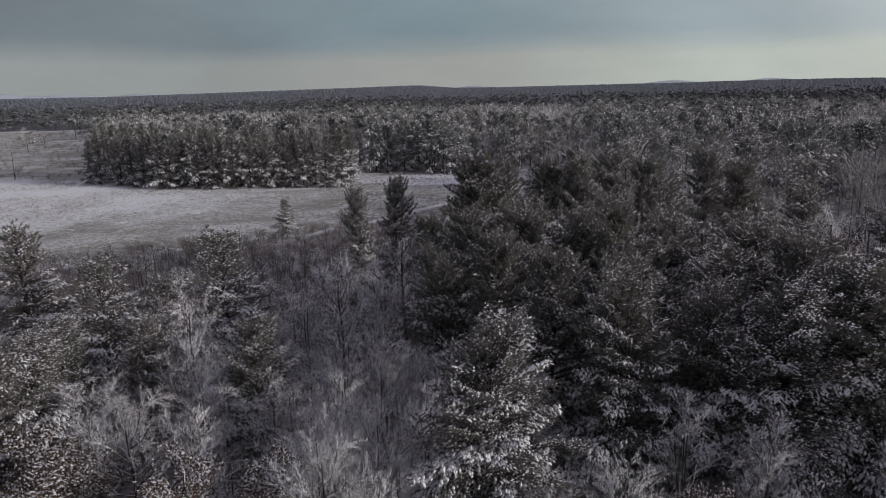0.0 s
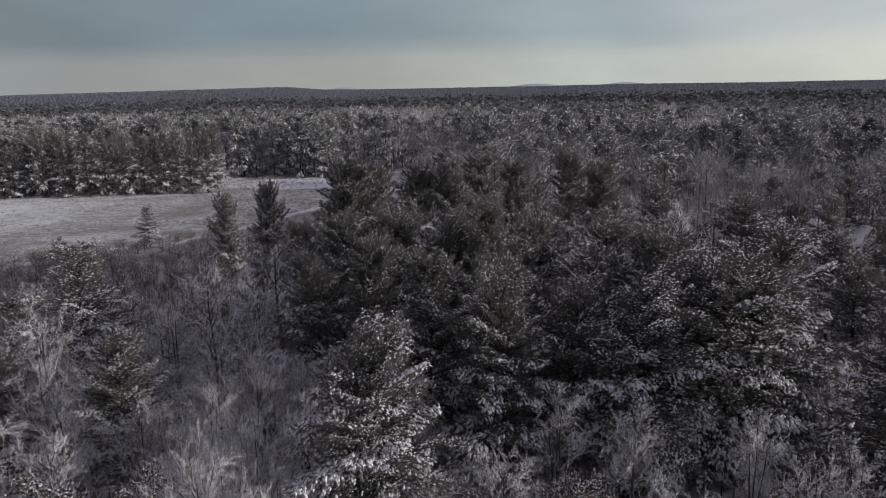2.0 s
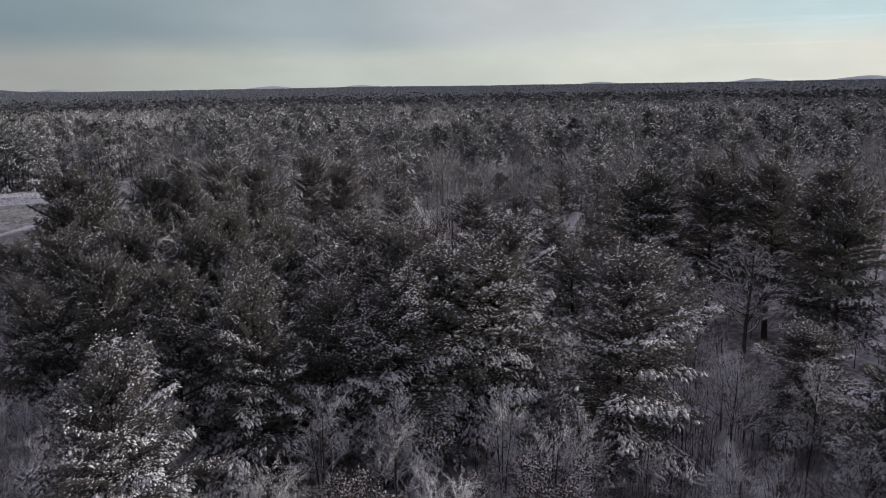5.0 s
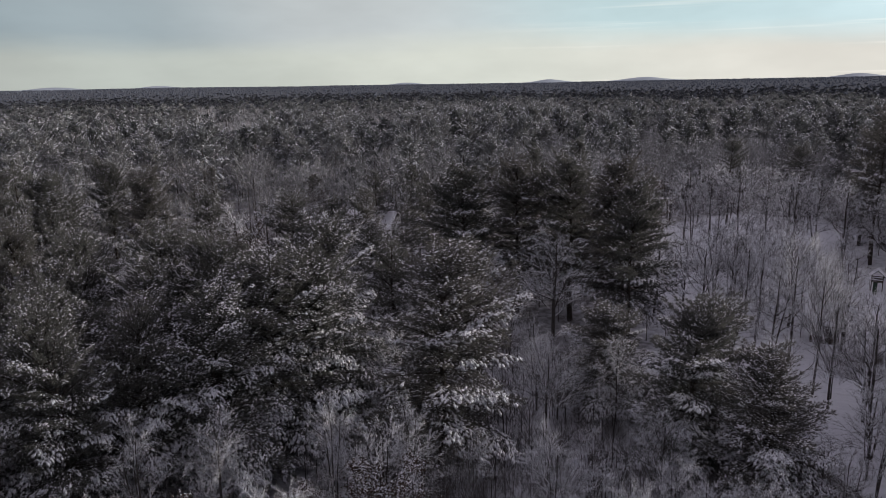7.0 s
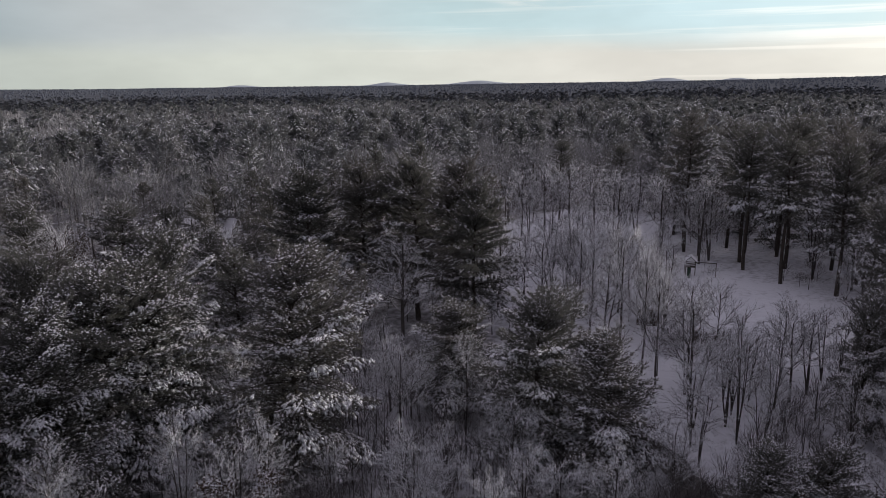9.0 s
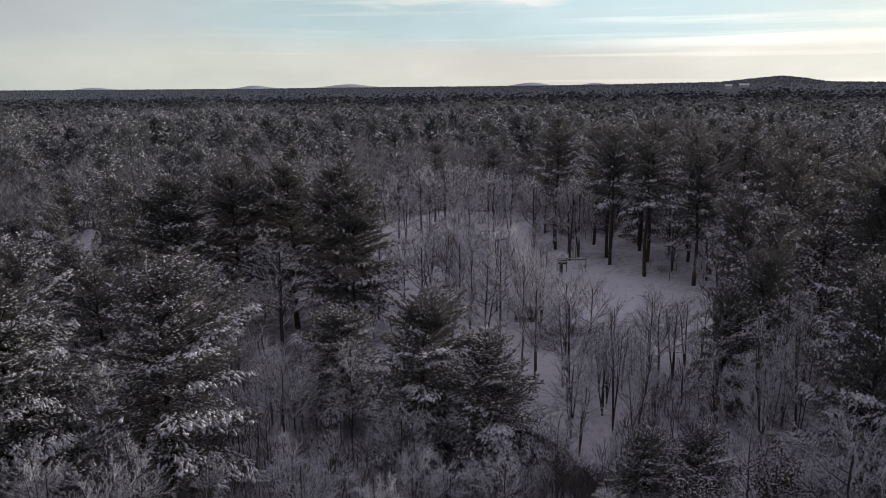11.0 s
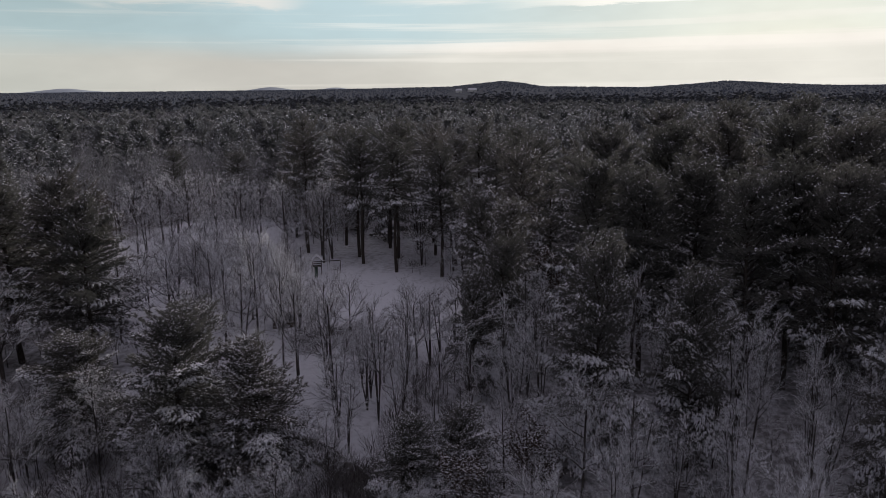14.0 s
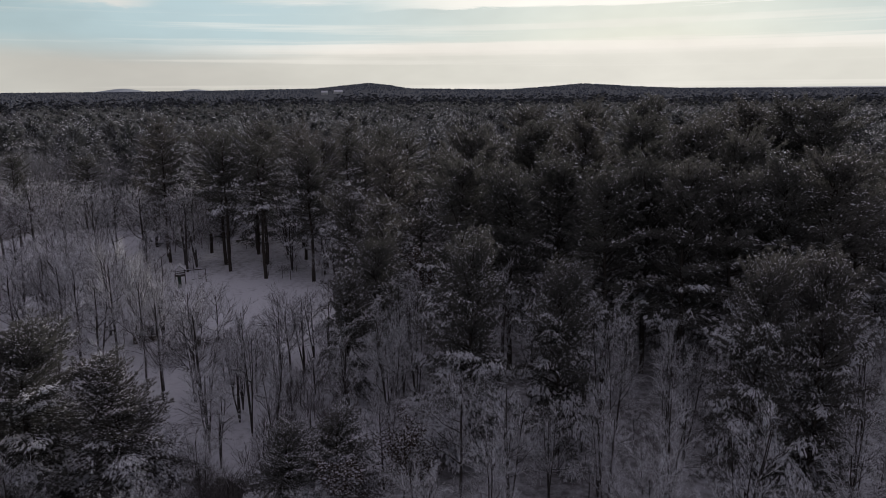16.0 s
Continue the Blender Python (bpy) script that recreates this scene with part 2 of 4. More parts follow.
class Soup:
    """Gathers vertices and faces of one mesh."""

    def __init__(self):
        self.verts, self.faces, self.count = [], [], 0

    def add(self, verts, faces):
        verts = np.asarray(verts, float)
        self.verts.append(verts)
        self.faces.append(np.asarray(faces, int) + self.count)
        self.count += len(verts)

    def tube(self, points, radii, sides=5):
        """A tapered tube along points, closed to a tip at its end."""
        points = np.asarray(points, float)
        rings = []
        for n, p in enumerate(points):
            way = points[min(n + 1, len(points) - 1)] - points[max(n - 1, 0)]
            way /= np.linalg.norm(way) + 1e-9
            side = np.cross(way, (0.3, 0.2, 1.0) if abs(way[2]) < 0.9 else (1.0, 0.1, 0.0))
            side /= np.linalg.norm(side) + 1e-9
            other = np.cross(way, side)
            turn = np.arange(sides) * 2 * np.pi / sides
            rings.append(p + radii[n] * (np.cos(turn)[:, None] * side + np.sin(turn)[:, None] * other))
        faces = []
        for n in range(len(points) - 1):
            for k in range(sides):
                a, b = n * sides + k, n * sides + (k + 1) % sides
                faces += [(a, b, b + sides), (a, b + sides, a + sides)]
        self.add(np.concatenate(rings), faces)

    def mesh(self, name):
        data = bpy.data.meshes.new(name)
        verts, faces = np.concatenate(self.verts), np.concatenate(self.faces)
        data.vertices.add(len(verts))
        data.vertices.foreach_set("co", verts.astype(np.float32).ravel())
        data.loops.add(faces.size)
        data.loops.foreach_set("vertex_index", faces.astype(np.int32).ravel())
        data.polygons.add(len(faces))
        data.polygons.foreach_set("loop_start", np.arange(0, faces.size, 3, dtype=np.int32))
        data.update(calc_edges=True)
        return data

    def arrays(self):
        return np.concatenate(self.verts), np.concatenate(self.faces)


def mesh_part(name, soup, mat, parent=None, label=""):
    data = soup.mesh(name)
    data.materials.append(mat)
    ob = new(name, data)
    ob.parent = parent
    return tagged(ob, label)


def part(name, bm, mat, parent=None, label=""):
    data = bpy.data.meshes.new(name)
    bm.to_mesh(data)
    bm.free()
    data.materials.append(mat)
    ob = new(name, data)
    ob.parent = parent
    return tagged(ob, label)


def box(size, at=(0, 0, 0), turn=0.0, bevel=0.02):
    bm = bmesh.new()
    bmesh.ops.create_cube(bm, size=1)
    bmesh.ops.scale(bm, vec=size, verts=bm.verts)
    if bevel:
        bmesh.ops.bevel(bm, geom=bm.edges[:], offset=bevel, segments=1, affect="EDGES")
    bmesh.ops.transform(bm, matrix=pose(*at, 0, 0, turn), verts=bm.verts)
    return bm


def blades(rng, at, out, count, length, width, lift):
    """Tufts of thin blades at each place, fanned round the way out of the crown. Vertices and faces."""
    n = len(at)
    way = out[:, None, :] + rng.normal(0, 0.75, (n, count, 3)) + (0, 0, lift)
    way /= np.linalg.norm(way, axis=-1, keepdims=True)
    side = np.cross(way, rng.normal(0, 1, (n, count, 3)))
    side /= np.linalg.norm(side, axis=-1, keepdims=True) + 1e-9
    long = length * rng.uniform(0.7, 1.25, (n, count, 1))
    base = at[:, None, :] - way * long * 0.25
    tip = at[:, None, :] + way * long * 0.85
    v = np.stack([base + side * width, tip, base - side * width], 2).reshape(-1, 3)
    return v, np.arange(n * count * 3).reshape(-1, 3)


def lumps(rng, at, along, long, wide, thick):
    """Small closed pads of snow, each drawn out along its way. Vertices and faces."""
    n = len(at)
    way = along / (np.linalg.norm(along, axis=-1, keepdims=True) + 1e-9)
    side = np.cross(way, (0, 0, 1.0))
    side /= np.linalg.norm(side, axis=-1, keepdims=True) + 1e-9
    up = np.cross(side, way)
    long, wide, thick = (np.broadcast_to(v, (n,))[:, None] * rng.uniform(0.65, 1.35, (n, 1)) for v in (long, wide, thick))
    v = np.stack([at - way * long, at + way * long, at + side * wide, at - side * wide,
                  at + up * thick + way * long * 0.1, at - up * thick * 0.5], 1).reshape(-1, 3)
    k = np.arange(n)[:, None] * 6
    tri = [(1, 2, 4), (2, 0, 4), (0, 3, 4), (3, 1, 4), (2, 1, 5), (0, 2, 5), (3, 0, 5), (1, 3, 5)]
    return v, np.concatenate([k + t for t in tri])


def flecks(rng, at, size):
    """Small four-faced crumbs of snow."""
    n = len(at)
    v = np.array([(1, 0, -0.3), (-0.5, 0.87, -0.3), (-0.5, -0.87, -0.3), (0, 0, 0.6)])
    turn = rng.uniform(0, 6.283, n)
    c, s = np.cos(turn)[:, None], np.sin(turn)[:, None]
    big = size * rng.uniform(0.5, 1.5, (n, 1)) ** 1.3
    w = np.stack([(v[:, 0] * c - v[:, 1] * s) * big * 1.25, (v[:, 0] * s + v[:, 1] * c) * big * 0.75, v[:, 2] * big * np.ones_like(c)], -1)
    w = w + rng.normal(0, 0.25, w.shape) * big[:, :, None] + at[:, None, :]
    k = np.arange(n)[:, None] * 4
    return w.reshape(-1, 3), np.concatenate([k + t for t in ((0, 1, 3), (1, 2, 3), (2, 0, 3))])


# ---- trees ----


def pine_soups(seed, height=16.0, reach=5.0, bare=0.2, step=0.42, gap=0.30, tuft=(9, 0.30, 0.032), snow=0.35, whorl=0.62, sides=7, dome=1.7, droop=1.0, limbs=True):
    """Trunk with limbs, needles and snow of one white pine: whorls of boughs, each with side shoots that carry tufts."""
    rng = np.random.default_rng(seed)
    wood, green, white = Soup(), Soup(), Soup()
    lean = rng.normal(0, 0.012, 2)
    zs = np.linspace(0, height * 0.985, 9 if limbs else 3)
    spine = np.c_[lean[0] * zs + 0.10 * np.sin(zs * 0.5 + seed), lean[1] * zs + 0.10 * np.cos(zs * 0.43 + seed) - 0.1, zs]
    spine[0, 2] = -0.3
    wood.tube(spine, 0.013 * height * (1 - zs / height) ** 0.8 + 0.02, sides)
    size = tuft[1] / 0.30
    up = np.array([0, 0, 1.0])
    places, outs, pads, pad_ways, pad_size, crumbs = [], [], [], [], [], []
    z = height * bare
    lop = rng.uniform(0, 2 * np.pi)
    rank = np.arange(12)[None, :]
    while z < height * 0.985:
        u = max((z / height - bare) / (1 - bare), 0.0)
        around = rng.integers(4, 7)
        start = rng.uniform(0, 2 * np.pi)
        for k in range(around):
            turn = start + (k + rng.uniform(-0.35, 0.35)) * 2 * np.pi / around
            zb = min(z + rng.uniform(-0.55, 0.55) * whorl, height * 0.97)
            length = reach * min(1.0, 0.76 + u * 1.6) * max(1 - u ** dome, 0.012) ** 0.6 * rng.uniform(0.62, 1.18) * (1 + 0.16 * math.cos(turn - lop)) * (1 + 0.5 * noise.noise((math.cos(turn) * 1.2, math.sin(turn) * 1.2, z * 0.22 + seed)))
            length = max(length, 0.3)
            if rng.random() < 0.08:
                continue
            rise = radians(6 + 46 * u ** 0.9 + rng.normal(0, 12))
            flat = np.array([math.cos(turn), math.sin(turn), 0.0])
            across = np.array([-flat[1], flat[0], 0.0])
            root = np.array([np.interp(zb, zs, spine[:, 0]), np.interp(zb, zs, spine[:, 1]), zb])
            t = np.linspace(0, 1, 6)
            sag = (0.68 * (1 - u) ** 1.3 - 0.20) * length * droop
            line = root + flat * (t * length * math.cos(rise))[:, None] + up * (t * length * math.sin(rise) - sag * t ** 2.2)[:, None]
            if limbs and length > 0.6:
                wood.tube(line, np.linspace(0.02 + 0.012 * length, 0.008, 6), 3)
            n = max(2, int(length / step * 1.15))
            s = np.repeat(np.linspace(0.12, 0.95, n), 2) + rng.normal(0, 0.02, 2 * n)
            hand = np.tile((-1.0, 1.0), n)
            s, hand = np.r_[s, 0.97], np.r_[hand, 0.0]
            base = np.stack([np.interp(s, t, line[:, a]) for a in range(3)], 1)
            fall = (math.sin(rise) - 2.2 * sag / length * s ** 1.2)
            along = flat + up * fall[:, None]
            along /= np.linalg.norm(along, axis=1, keepdims=True)
            swing = rng.uniform(0.6, 1.05, len(s)) * np.abs(hand)
            way = along * np.cos(swing)[:, None] + across * (hand * np.sin(swing))[:, None]
            way += up * (rng.normal(0, 0.08, len(s)) + 0.22 * u - 0.16 * (1 - u) * droop)[:, None]
            long = np.minimum((0.48 * length * np.maximum(1.02 - s, 0.05) ** 0.8 + 0.22) * rng.uniform(0.7, 1.2, len(s)), 1.8)
            count = np.minimum(np.ceil(long / gap), 12)
            part_way = (rank + 0.75 + rng.uniform(-0.3, 0.3, (len(s), 12))) / count[:, None]
            live = rank < count[:, None]
            p = base[:, None, :] + way[:, None, :] * (part_way * long[:, None])[:, :, None]
            p = p - up * (0.32 * (1 - u) * droop * part_way ** 2 * long[:, None])[:, :, None] + rng.normal(0, 0.05 * size, (*part_way.shape, 3))
            d = way + 0.4 * along + 0.15 * up
            places.append(p[live])
            outs.append(np.broadcast_to(d[:, None, :], p.shape)[live])
            # snow: heavy on some boughs and shoots, light on others, most of it towards the ends
            laden_bough = rng.random() < 0.6 - 0.4 * u
            load = (2.3 if laden_bough else 0.15) * np.clip(rng.normal(0.75, 0.35, len(s)), 0.05, 1.4)
            outer = s[:, None] * (0.45 + 0.55 * part_way)
            heavy = live & (rng.random(part_way.shape) < np.minimum(snow * 2.6 * load[:, None] * outer ** 1.3 * np.clip(1.25 - 1.5 * u, 0.04, 1.0), 0.97))
            pads.append(p[heavy] + up * 0.10 * size)
            hang = np.broadcast_to((way + up * (-0.4 - 1.3 * (1 - u) * droop * s)[:, None])[:, None, :], p.shape)
            pad_ways.append(hang[heavy])
            pad_size.append(np.full(heavy.sum(), 0.75 + 0.55 * (1 - u) ** 1.5))
            dusted = live & (rng.random(part_way.shape) < np.minimum(snow * 1.9 * (0.35 + 0.75 * outer) * (0.55 + 0.45 * load[:, None]), 0.9))
            crumbs.append(p[dusted] + up * 0.14 * size)
        z += whorl * rng.uniform(0.5, 1.5) * (1.25 - 0.6 * u)
    places, outs = np.concatenate(places), np.concatenate(outs)
    top = np.array([[spine[-1, 0], spine[-1, 1], height * 0.985]] * 4) + rng.normal(0, 0.12, (4, 3))
    places, outs = np.r_[places, top], np.r_[outs, [[0, 0, 1.5]] * 4]
    green.add(*blades(rng, places, outs, tuft[0], tuft[1], tuft[2], 0.22))
    pads, pad_ways, pad_size, crumbs = np.concatenate(pads), np.concatenate(pad_ways), np.concatenate(pad_size), np.concatenate(crumbs)
    bit = min(size, 1.2 * math.sqrt(max(size, 1.2) / 1.2))
    big = np.repeat(pad_size, 3) * bit
    if len(pads):
        pads, pad_ways = np.repeat(pads, 3, 0), np.repeat(pad_ways, 3, 0)
        pads = pads + rng.normal(0, 0.10 * size, pads.shape) * (1, 1, 0.7)
        pad_ways = pad_ways + rng.normal(0, 0.25, pad_ways.shape)
        white.add(*lumps(rng, pads, pad_ways, 0.175 * big, 0.075 * big, 0.055 * big))
    crumbs = np.repeat(crumbs, 3, 0)
    white.add(*flecks(rng, crumbs + rng.normal(0, 0.13 * size, crumbs.shape), 0.047 * bit))
    return wood, green, white


def bough(rng, soup, twigs, start, way, length, radius, depth, fine):
    """A limb that forks into smaller ones and ends in twigs."""
    steps = (1, 3, 4)[depth]
    line = [np.array(start, float)]
    way = way / np.linalg.norm(way)
    for k in range(steps):
        way = way + rng.normal(0, 0.24 if depth == 1 else 0.15, 3) + (0, 0, 0.07 if depth > 1 else 0.0)
        way /= np.linalg.norm(way)
        line.append(line[-1] + way * length / steps)
    line = np.array(line)
    if depth == 0:
        side = np.cross(way, (0.3, 0.9, 0.2)) * radius
        other = np.cross(way, side)
        twigs.add([line[0] + side, line[0] - 0.5 * side + 0.8 * other, line[0] - 0.5 * side - 0.8 * other, line[1]], [(0, 1, 3), (1, 2, 3), (2, 0, 3)])
        return
    (soup if depth > 1 else twigs).tube(line, np.linspace(radius, radius * 0.35, steps + 1), 5 if depth > 1 else 3)
    for k in range(fine[depth]):
        s = rng.uniform(0.12 if depth == 1 else 0.25, 1.0) * steps
        a = min(int(s), steps - 1)
        at = line[a] + (line[a + 1] - line[a]) * (s - a)
        along = line[a + 1] - line[a]
        along /= np.linalg.norm(along)
        side = np.cross(along, rng.normal(0, 1, 3))
        side /= np.linalg.norm(side)
        bend = rng.uniform(0.4, 0.95)
        bough(rng, soup, twigs, at, along * math.cos(bend) + side * math.sin(bend) + (0, 0, 0.10),
              length * rng.uniform(0.4, 0.62) * (1.0 if depth > 1 else 0.62), max(radius * 0.62 * (1 - 0.4 * s / steps), 0.02 if depth > 1 else 0.0085), depth - 1, fine)


def hardwood_soups(seed, height=12.0, spread=0.7, stems=1, first=0.3, limbs=9, fine=(0, 9, 8), thick=1.0):
    """Trunk with limbs, and twigs, of one bare hardwood."""
    rng = np.random.default_rng(seed)
    wood, twigs = Soup(), Soup()
    each = max(5, int(limbs / stems ** 0.6))
    for k in range(stems):
        turn = rng.uniform(0, 2 * np.pi)
        tilt = 0.03 if stems == 1 else rng.uniform(0.04, 0.15)
        tall = height * (1 if k == 0 else rng.uniform(0.7, 0.95))
        zs = np.linspace(0, tall * 0.9, 8)
        bent = tilt * zs + 0.006 * zs ** 1.5 * rng.uniform(-1, 1)
        spine = np.c_[math.cos(turn) * bent + 0.05 * np.sin(zs + k), math.sin(turn) * bent + 0.05 * np.cos(zs * 0.8), zs]
        spine[0, 2] = -0.3
        girth = 0.0115 * tall * thick / math.sqrt(stems)
        wood.tube(spine, girth * (1 - 0.93 * zs / tall) ** 0.8 + 0.012, 6)
        for m in range(each):
            u = first + (0.98 - first) * ((m + rng.random()) / each)
            at = np.array([np.interp(u * tall * 0.9, zs, spine[:, a]) for a in range(3)])
            round_ = m * 2.4 + rng.uniform(-0.5, 0.5)
            up = radians(rng.uniform(0, 26) + 36 * u)
            length = tall * spread * 0.5 * (1.2 - u) ** 0.5 * rng.uniform(0.75, 1.2)
            bough(rng, wood, twigs, at, np.array([math.cos(round_) * math.cos(up), math.sin(round_) * math.cos(up), math.sin(up)]),
                  length, girth * 0.45 * (1.05 - u) + 0.025, 2, fine)
    return wood, twigs


def pine(label, seed, group, **shape):
    tree = new("pine_tree")
    wood, green, white = pine_soups(seed, **shape)
    mesh_part("trunk", wood, PINE_BARK, tree)
    mesh_part("crown", green, NEEDLE, tree)
    tagged(mesh_part("snow", white, SNOW, tree, "clinging snow on the boughs"), kind="stuff")
    tree.location = (0, -60 - 12 * (seed % 7), 0)
    return tagged(tree, label, "pine tree", group)


def hardwood(label, seed, group, bark=None, **shape):
    tree = new("hardwood_tree")
    wood, twigs = hardwood_soups(seed, **shape)
    mesh_part("trunk", wood, BARK, tree)
    mesh_part("crown", twigs, bark or TWIG, tree, "snow-frosted bare twigs")
    return tagged(tree, label, "bare tree", group)


def sapling(label, seed, group, **shape):
    """A young beech or oak that keeps its dead leaves, each dusted with snow."""
    tree = new("sapling")
    rng = np.random.default_rng(seed)
    wood, twigs = hardwood_soups(seed, **shape)
    ends = np.concatenate([v[3:4] for v in twigs.verts if len(v) == 4])
    leaf, white = Soup(), Soup()
    at = np.repeat(ends, 4, 0) + rng.normal(0, 0.2, (len(ends) * 4, 3))
    leaf.add(*blades(rng, at, rng.normal(0, 1, at.shape) * (1, 1, 0.3), 2, 0.17, 0.05, -0.3))
    keep = np.repeat(at, 2, 0)
    keep = keep[rng.random(len(keep)) < 0.5] + (0, 0, 0.06)
    white.add(*flecks(rng, keep + rng.normal(0, 0.06, keep.shape), 0.046))
    mesh_part("trunk", wood, BARK, tree)
    tagged(mesh_part("branchwork", twigs, TWIG, tree), kind="stuff")
    mesh_part("crown", leaf, LEAF, tree, "dead tan leaves")
    tagged(mesh_part("snow", white, SNOW, tree, "clinging snow on the leaves"), kind="stuff")
    return tagged(tree, label, "sapling", group)


class Kind:
    """A few models of one kind of tree; the first planting of a model uses it, later ones copy it."""

    def __init__(self, models, height, reach):
        self.models, self.height, self.reach, self.fresh, self.n = models, height, reach, [True] * len(models), 0

    def plant(self, x, y, h, r=None, model=None, turn=None):
        k = model if model is not None else random.randrange(len(self.models))
        wide = (r / self.reach) if r else h / self.height
        turn = turn if turn is not None else random.uniform(0, 360)
        m = pose(x, y, ground_height(x, y), 0, 0, turn) @ Matrix.Diagonal((wide, wide, h / self.height, 1))
        if self.fresh[k]:
            self.models[k].matrix_basis, self.fresh[k] = m, False
            return self.models[k]
        own = self.models[k].scale
        return copy_thing(self.models[k], m @ Matrix.Diagonal((1 / own[0], 1 / own[1], 1 / own[2], 1)))

    def tidy(self):
        for model, fresh in zip(self.models, self.fresh):
            if fresh:
                for o in (*model.children_recursive, model):
                    bpy.data.objects.remove(o)


# ---- the lie of the land ----
# horizon: degrees clockwise from +y, and how high the land stands there
RIDGE = [(-60, 0.3), (-31, 0.2), (-24, 0.16), (-16, 0.28), (-11, 0.34), (-4, 0.45), (-1.5, 0.47), (1, 0.24), (5, 0.18), (12, 0.2), (17.7, 0.2),
         (25, 0.25), (34, 0.18), (36, 0.2), (38, 0.2), (51, 0.17), (53.5, 0.15), (55.5, 0.18), (64, 0.2), (74.3, 0.2), (80, 0.24), (88, 0.34),
         (90, 0.54), (92, 0.72), (93.5, 0.56), (95, 0.3), (102.5, 0.15), (106, 0.36), (108.3, 0.56), (112, 0.32), (115.3, 0.16), (128, 0.07), (160, 0.1)]
RIDGE_AT, RIDGE_UP = np.array(RIDGE).T


def ground_height(x, y):
    far = math.hypot(x, y)
    around = math.degrees(math.atan2(x, y))
    z = 0.5 * noise.noise((x * 0.02, y * 0.02, 3.0)) if far < 900 else 0.0
    if far > 700:
        up = float(np.interp(around, RIDGE_AT, RIDGE_UP)) if -60 <= around <= 160 else 0.1
        crest = 30 + 3100 * math.tan(radians(up)) - 9
        k = min((far - 700) / 2400, 1.0)
        z += crest * k * k * (3 - 2 * k) * (1 - 0.3 * max(0, far - 3200) / 1300)
    return z


FIELD = [(-200, 300), (-127, 255), (-92, 236), (-40, 231), (-38, 267), (8, 263), (45, 280), (30, 225), (-5, 185), (-22, 160), (-40, 150), (-60, 134), (-78, 128), (-190, 190)]
WASTE = [(-440, 700), (-330, 690), (-137, 300), (-127, 258), (-200, 298), (-460, 460)]
CLEARING = [(143, 74), (168, 66), (168, 44), (128, 36), (119, 19), (109, 4), (90, 3), (77, 5), (62, 8), (52, 9), (54, 18), (70, 26), (80, 36), (100, 54)]


def inside(x, y, ring):
    odd = False
    for (ax, ay), (bx, by) in zip(ring, ring[1:] + ring[:1]):
        if (ay > y) != (by > y) and x < (bx - ax) * (y - ay) / (by - ay) + ax:
            odd = not odd
    return odd


def polar(around, far):
    a = radians(around)
    return far * math.sin(a), far * math.cos(a)


def build_ground():
    rings = [0, 6, 12, 18, 24] + [24 * 1.035 ** k for k in range(1, 156)]
    rings = [r for r in rings if r < 4600] + [4600]
    turns = [-180 + 1.5 * k for k in range(240)]
    verts, faces, mask, wood = [], [], [], []
    for r in rings:
        for a in turns:
            x, y = polar(a, r)
            verts.append((x, y, ground_height(x, y) + 0.12 * noise.noise((x * 0.15, y * 0.15, 0))))
            grassy = min(max(0.66 + (x + 100) * 0.005 + (205 - y) * 0.004, 0.6), 0.97)
            bare = y > 243 - 0.1 * (x + 38) and -40 < x < 12
            mask.append(1.0 if inside(x, y, WASTE) else (0.06 if bare else grassy) if inside(x, y, FIELD) else 0.0)
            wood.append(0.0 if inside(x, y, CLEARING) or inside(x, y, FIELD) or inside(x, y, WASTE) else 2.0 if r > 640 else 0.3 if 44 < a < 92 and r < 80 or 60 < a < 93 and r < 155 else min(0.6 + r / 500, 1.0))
    n = len(turns)
    for i in range(len(rings) - 1):
        for k in range(n):
            a, b = i * n + k, i * n + (k + 1) % n
            faces.append((a, a + n, b + n, b) if i else (0, a + n, b + n))
    data = bpy.data.meshes.new("ground")
    data.from_pydata(verts, [], faces)
    layer = data.attributes.new("meadow", "FLOAT", "POINT")
    layer.data.foreach_set("value", mask)
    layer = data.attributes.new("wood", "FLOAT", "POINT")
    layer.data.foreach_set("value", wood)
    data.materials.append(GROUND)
    for p in data.polygons:
        p.use_smooth = True
    tagged(new("ground", data), "snow-covered ground with leaf litter and a stubbled field", "ground", "", "structure")


build_ground()


def build_far_hills():
    """A low range beyond the woods, rising from behind the edge of the ground."""
    bumps = ((-30.6, 0.44, 2.2), (-26.6, 0.26, 1.5), (-22.1, 0.23, 1.4), (2.7, 0.24, 1.4), (17.4, 0.29, 1.7), (24.1, 0.28, 1.5), (42.3, 0.22, 1.2),
             (53.3, 0.32, 1.2), (60.3, 0.38, 1.9), (74.3, 0.37, 1.4), (79.1, 0.27, 1.1))
    turns = [-60 + 0.25 * k for k in range(881)]
    rows = ((4500, -0.5), (4620, 0.35), (4740, 0.75), (4860, 1.0))
    verts, faces = [], []
    for far, share in rows:
        for a in turns:
            up = 0.07 + sum(h * math.exp(-((a - c) / w) ** 2) for c, h, w in bumps) + 0.025 * noise.noise((a * 0.9, share, 4.0))
            x, y = polar(a, far)
            verts.append((x, y, (30 + 4860 * math.tan(radians(up * 0.72))) * share))
    n = len(turns)
    for i in range(len(rows) - 1):
        for k in range(n - 1):
            a = i * n + k
            faces.append((a, a + 1, a + n + 1, a + n))
    data = bpy.data.meshes.new("backdrop")
    data.from_pydata(verts, [], faces)
    data.materials.append(HAZY_HILL_SNOW)
    for p in data.polygons:
        p.use_smooth = True
    tagged(new("backdrop", data), "snowy hills beyond the woods, haze painted as pale blue", "hills", "", "structure")


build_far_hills()

